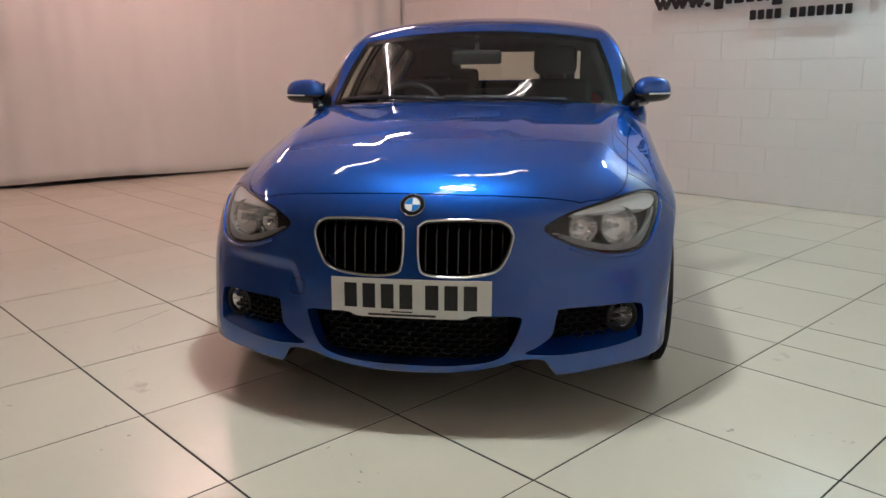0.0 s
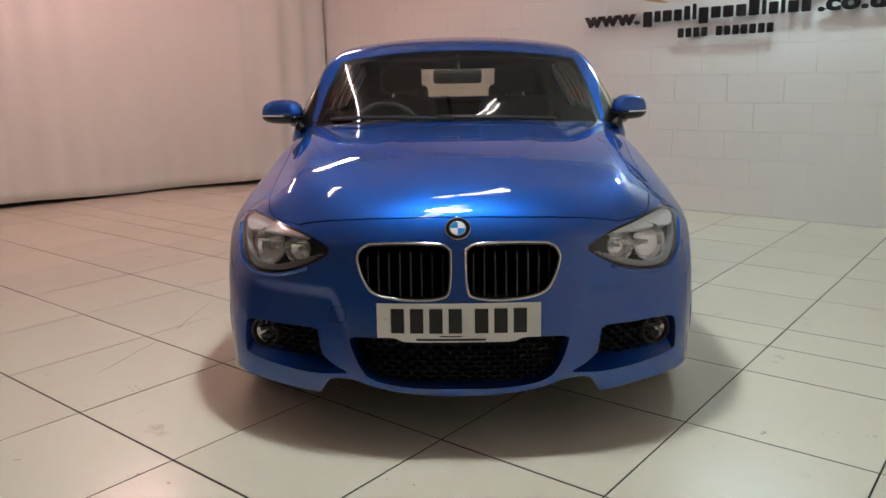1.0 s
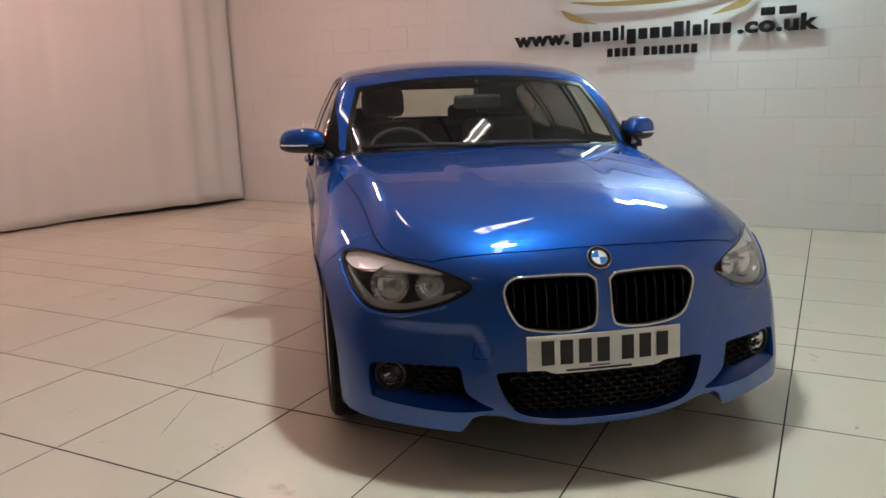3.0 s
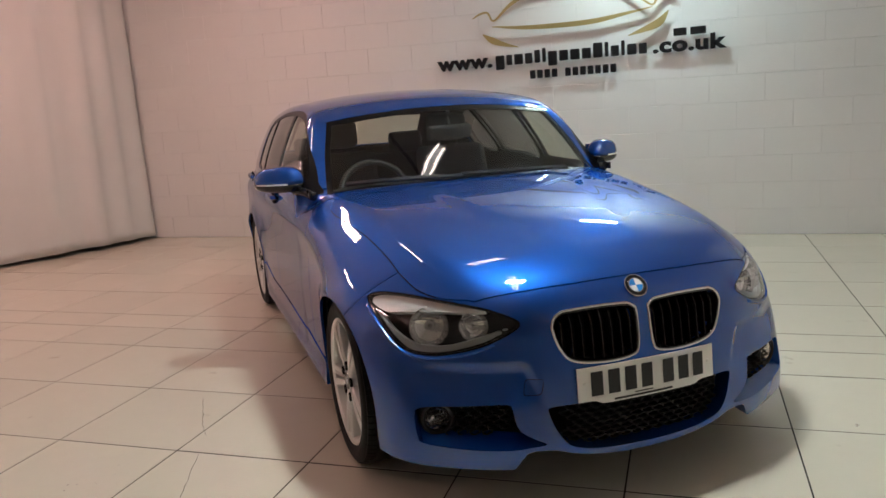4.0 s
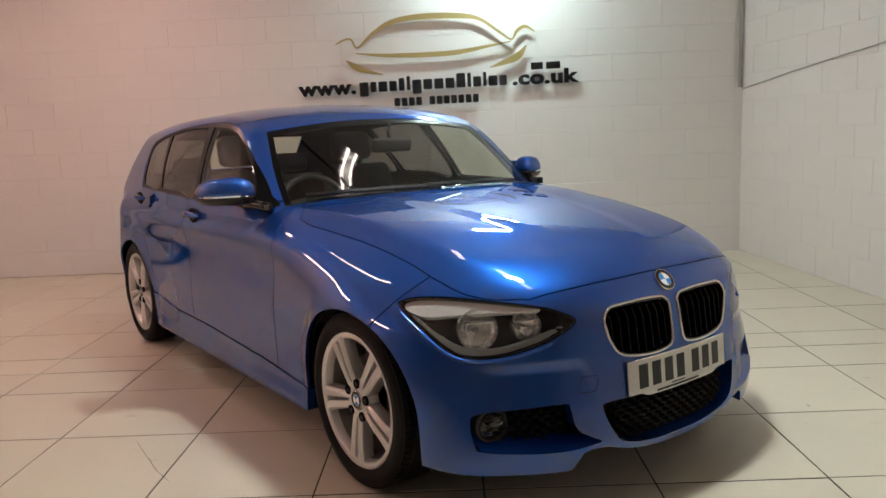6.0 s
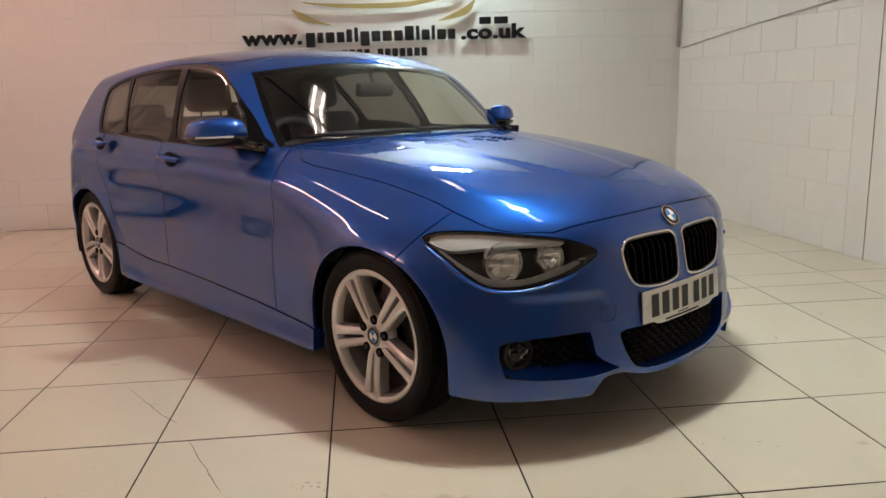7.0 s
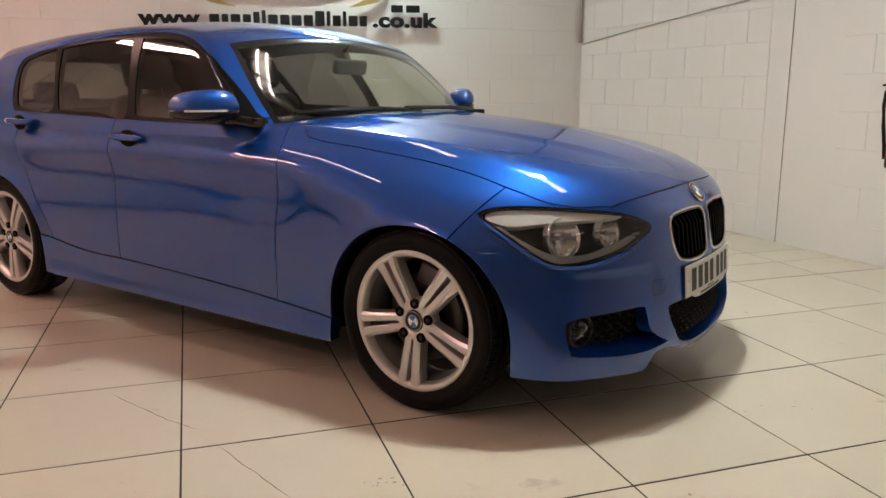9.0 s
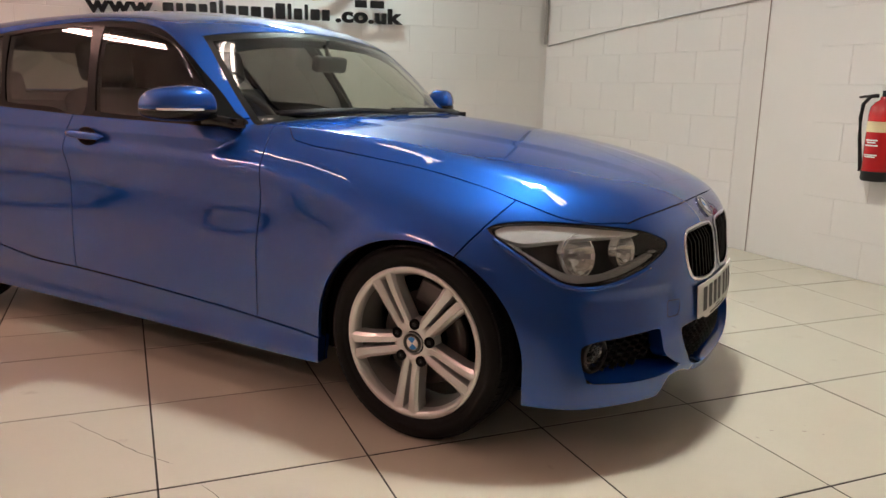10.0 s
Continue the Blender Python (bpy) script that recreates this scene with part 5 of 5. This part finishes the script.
        bm.faces.new(q[5:][::-1])
        for a in range(4):
            bm.faces.new((q[a], q[a + 1], q[a + 6], q[a + 5]))
    part("tread", bm, RUBBER, tyre)
    bm = bmesh.new()
    spin(bm, [(0.085, -0.105), (0.085, -0.085), (0.150, -0.085), (0.152, -0.088), (0.152, -0.105)], at, 48)
    part("brake_disc", bm, STEEL, rim, smooth=True)
    bm = bmesh.new()
    box(bm, 0.105, 0.185, -0.075, 0.075, -0.125, -0.070, 0.012, m=pose(x, y, 0.3175) @ Matrix.Rotation(radians(90) * s, 4, "Y") @ pose(0, 0, 0, 0, 0, 200 if s > 0 else -20))
    part("brake_caliper", bm, STEEL, rim, smooth=True)


for y, x, turn in ((0.0, 0.862, 30.5), (2.69, 0.852, 38.0)):
    for s in (1, -1):
        wheel(s * x, y, s, turn)

# ---- floor tiles and wall blocks ----
bm = bmesh.new()
box(bm, X0, X1, Y0 - 0.2, Y1 + 0.2, -0.10, -0.0016)
floor = tagged(part("floor", bm, GROUT), "polished cream floor tiles with dark joints", kind="structure")
rows_y = [-6.1, -5.5, -4.9, -4.285, -3.67, -3.06, -2.45, -1.835, -1.222, -0.597, 0.015, 0.625, 0.975, 1.26, 1.85, 2.445, 3.045, 3.645, 4.20]
cols_x = [-6.6 + 0.6 * k for k in range(17)] + [3.4]
shapes = {}


def tile_mesh(w, d):
    key = (round(w, 3), round(d, 3))
    if key not in shapes:
        bm = bmesh.new()
        box(bm, 0.0030, w - 0.0030, 0.0040, d - 0.0040, -0.010, 0.0)
        edges = [e for e in bm.edges if all(v.co.z > -0.001 for v in e.verts)]
        bmesh.ops.bevel(bm, geom=edges, offset=0.0004, segments=1, affect="EDGES")
        me = bpy.data.meshes.new("tile")
        bm.to_mesh(me)
        bm.free()
        me.materials.append(TILE)
        shapes[key] = me
    return shapes[key]


rng = random.Random(11)
for ya, yb in zip(rows_y[:-1], rows_y[1:]):
    for xa, xb in zip(cols_x[:-1], cols_x[1:]):
        ob = new("tile", tile_mesh(xb - xa, yb - ya))
        ob.parent = floor
        ob.matrix_world = Matrix.Translation((xa, ya, rng.uniform(-0.0006, 0.0))) @ pose(0, 0, 0, rng.uniform(-0.05, 0.05), rng.uniform(-0.05, 0.05), 0)
lay(wall_back, Matrix.Translation((X0 + 0.55, Y1, 0)), 8.72, TOP, 299)
lay(wall_right, side, 2.70, TOP, 120)
lay(wall_right_b, side @ Matrix.Translation((3.13, 0, 0)), 3.2, TOP, 120)


# hairline cracks and scuffs on single tiles
def strip(points, width, name, material, label):
    """A hair-thin flat line that lies on the floor."""
    bm = bmesh.new()
    rng_ = random.Random(len(points) + int(width * 1e5))
    pts = []
    for a, b in zip(points[:-1], points[1:]):
        for k in range(6):
            f = k / 6
            pts.append(Vector((a[0] + (b[0] - a[0]) * f + rng_.uniform(-1, 1) * 0.003, a[1] + (b[1] - a[1]) * f + rng_.uniform(-1, 1) * 0.003, 0)))
    pts.append(Vector((*points[-1], 0)))
    rows = []
    for i, p in enumerate(pts):
        d = pts[min(i + 1, len(pts) - 1)] - pts[max(i - 1, 0)]
        n = Vector((-d.y, d.x, 0)).normalized() * width * rng_.uniform(0.4, 1.0) * min(1, 0.2 + i / 3, 0.2 + (len(pts) - 1 - i) / 3)
        rows.append([bm.verts.new(p + n + Vector((0, 0, 0.0004))), bm.verts.new(p - n + Vector((0, 0, 0.0004)))])
    for a, b in zip(rows[:-1], rows[1:]):
        bm.faces.new((a[0], a[1], b[1], b[0]))
    tagged(part(name, bm, material), label, kind="structure")


strip([(-1.451, -0.039), (-1.334, -0.218), (-1.227, -0.375), (-1.154, -0.457)], 0.0016, "floor_crack", GROUT, "hairline crack across a floor tile")
strip([(-1.095, -0.595), (-1.005, -0.794), (-0.916, -0.992)], 0.0016, "floor_crack", GROUT, "hairline crack across a floor tile")
rng = random.Random(5)
for sx, sy, n, r in ((-0.673, -0.978, 7, 0.05), (1.438, 0.083, 5, 0.02), (-0.639, -1.001, 6, 0.04), (-0.44, -1.53, 5, 0.04), (1.65, 0.25, 6, 0.10), (0.1, -1.35, 5, 0.12), (0.75, -0.95, 6, 0.12), (-1.3, -0.9, 5, 0.15)):
    bm = bmesh.new()
    for k in range(n):
        cx, cy, rad = sx + rng.uniform(-r, r), sy + rng.uniform(-r, r) * 0.6, rng.uniform(0.003, 0.010)
        lean, flat = rng.uniform(0, 3.1), rng.uniform(0.25, 0.7)
        ring = []
        for j in range(9):
            a = 2 * math.pi * j / 9
            u, v = rad * math.cos(a) * rng.uniform(0.6, 1.2), rad * flat * math.sin(a) * rng.uniform(0.6, 1.2)
            ring.append(bm.verts.new((cx + u * math.cos(lean) - v * math.sin(lean), cy + u * math.sin(lean) + v * math.cos(lean), 0.0004)))
        bm.faces.new(ring)
    tagged(part("floor_scuff", bm, SCUFF), "faint grey-brown scuff marks on a floor tile", kind="structure")
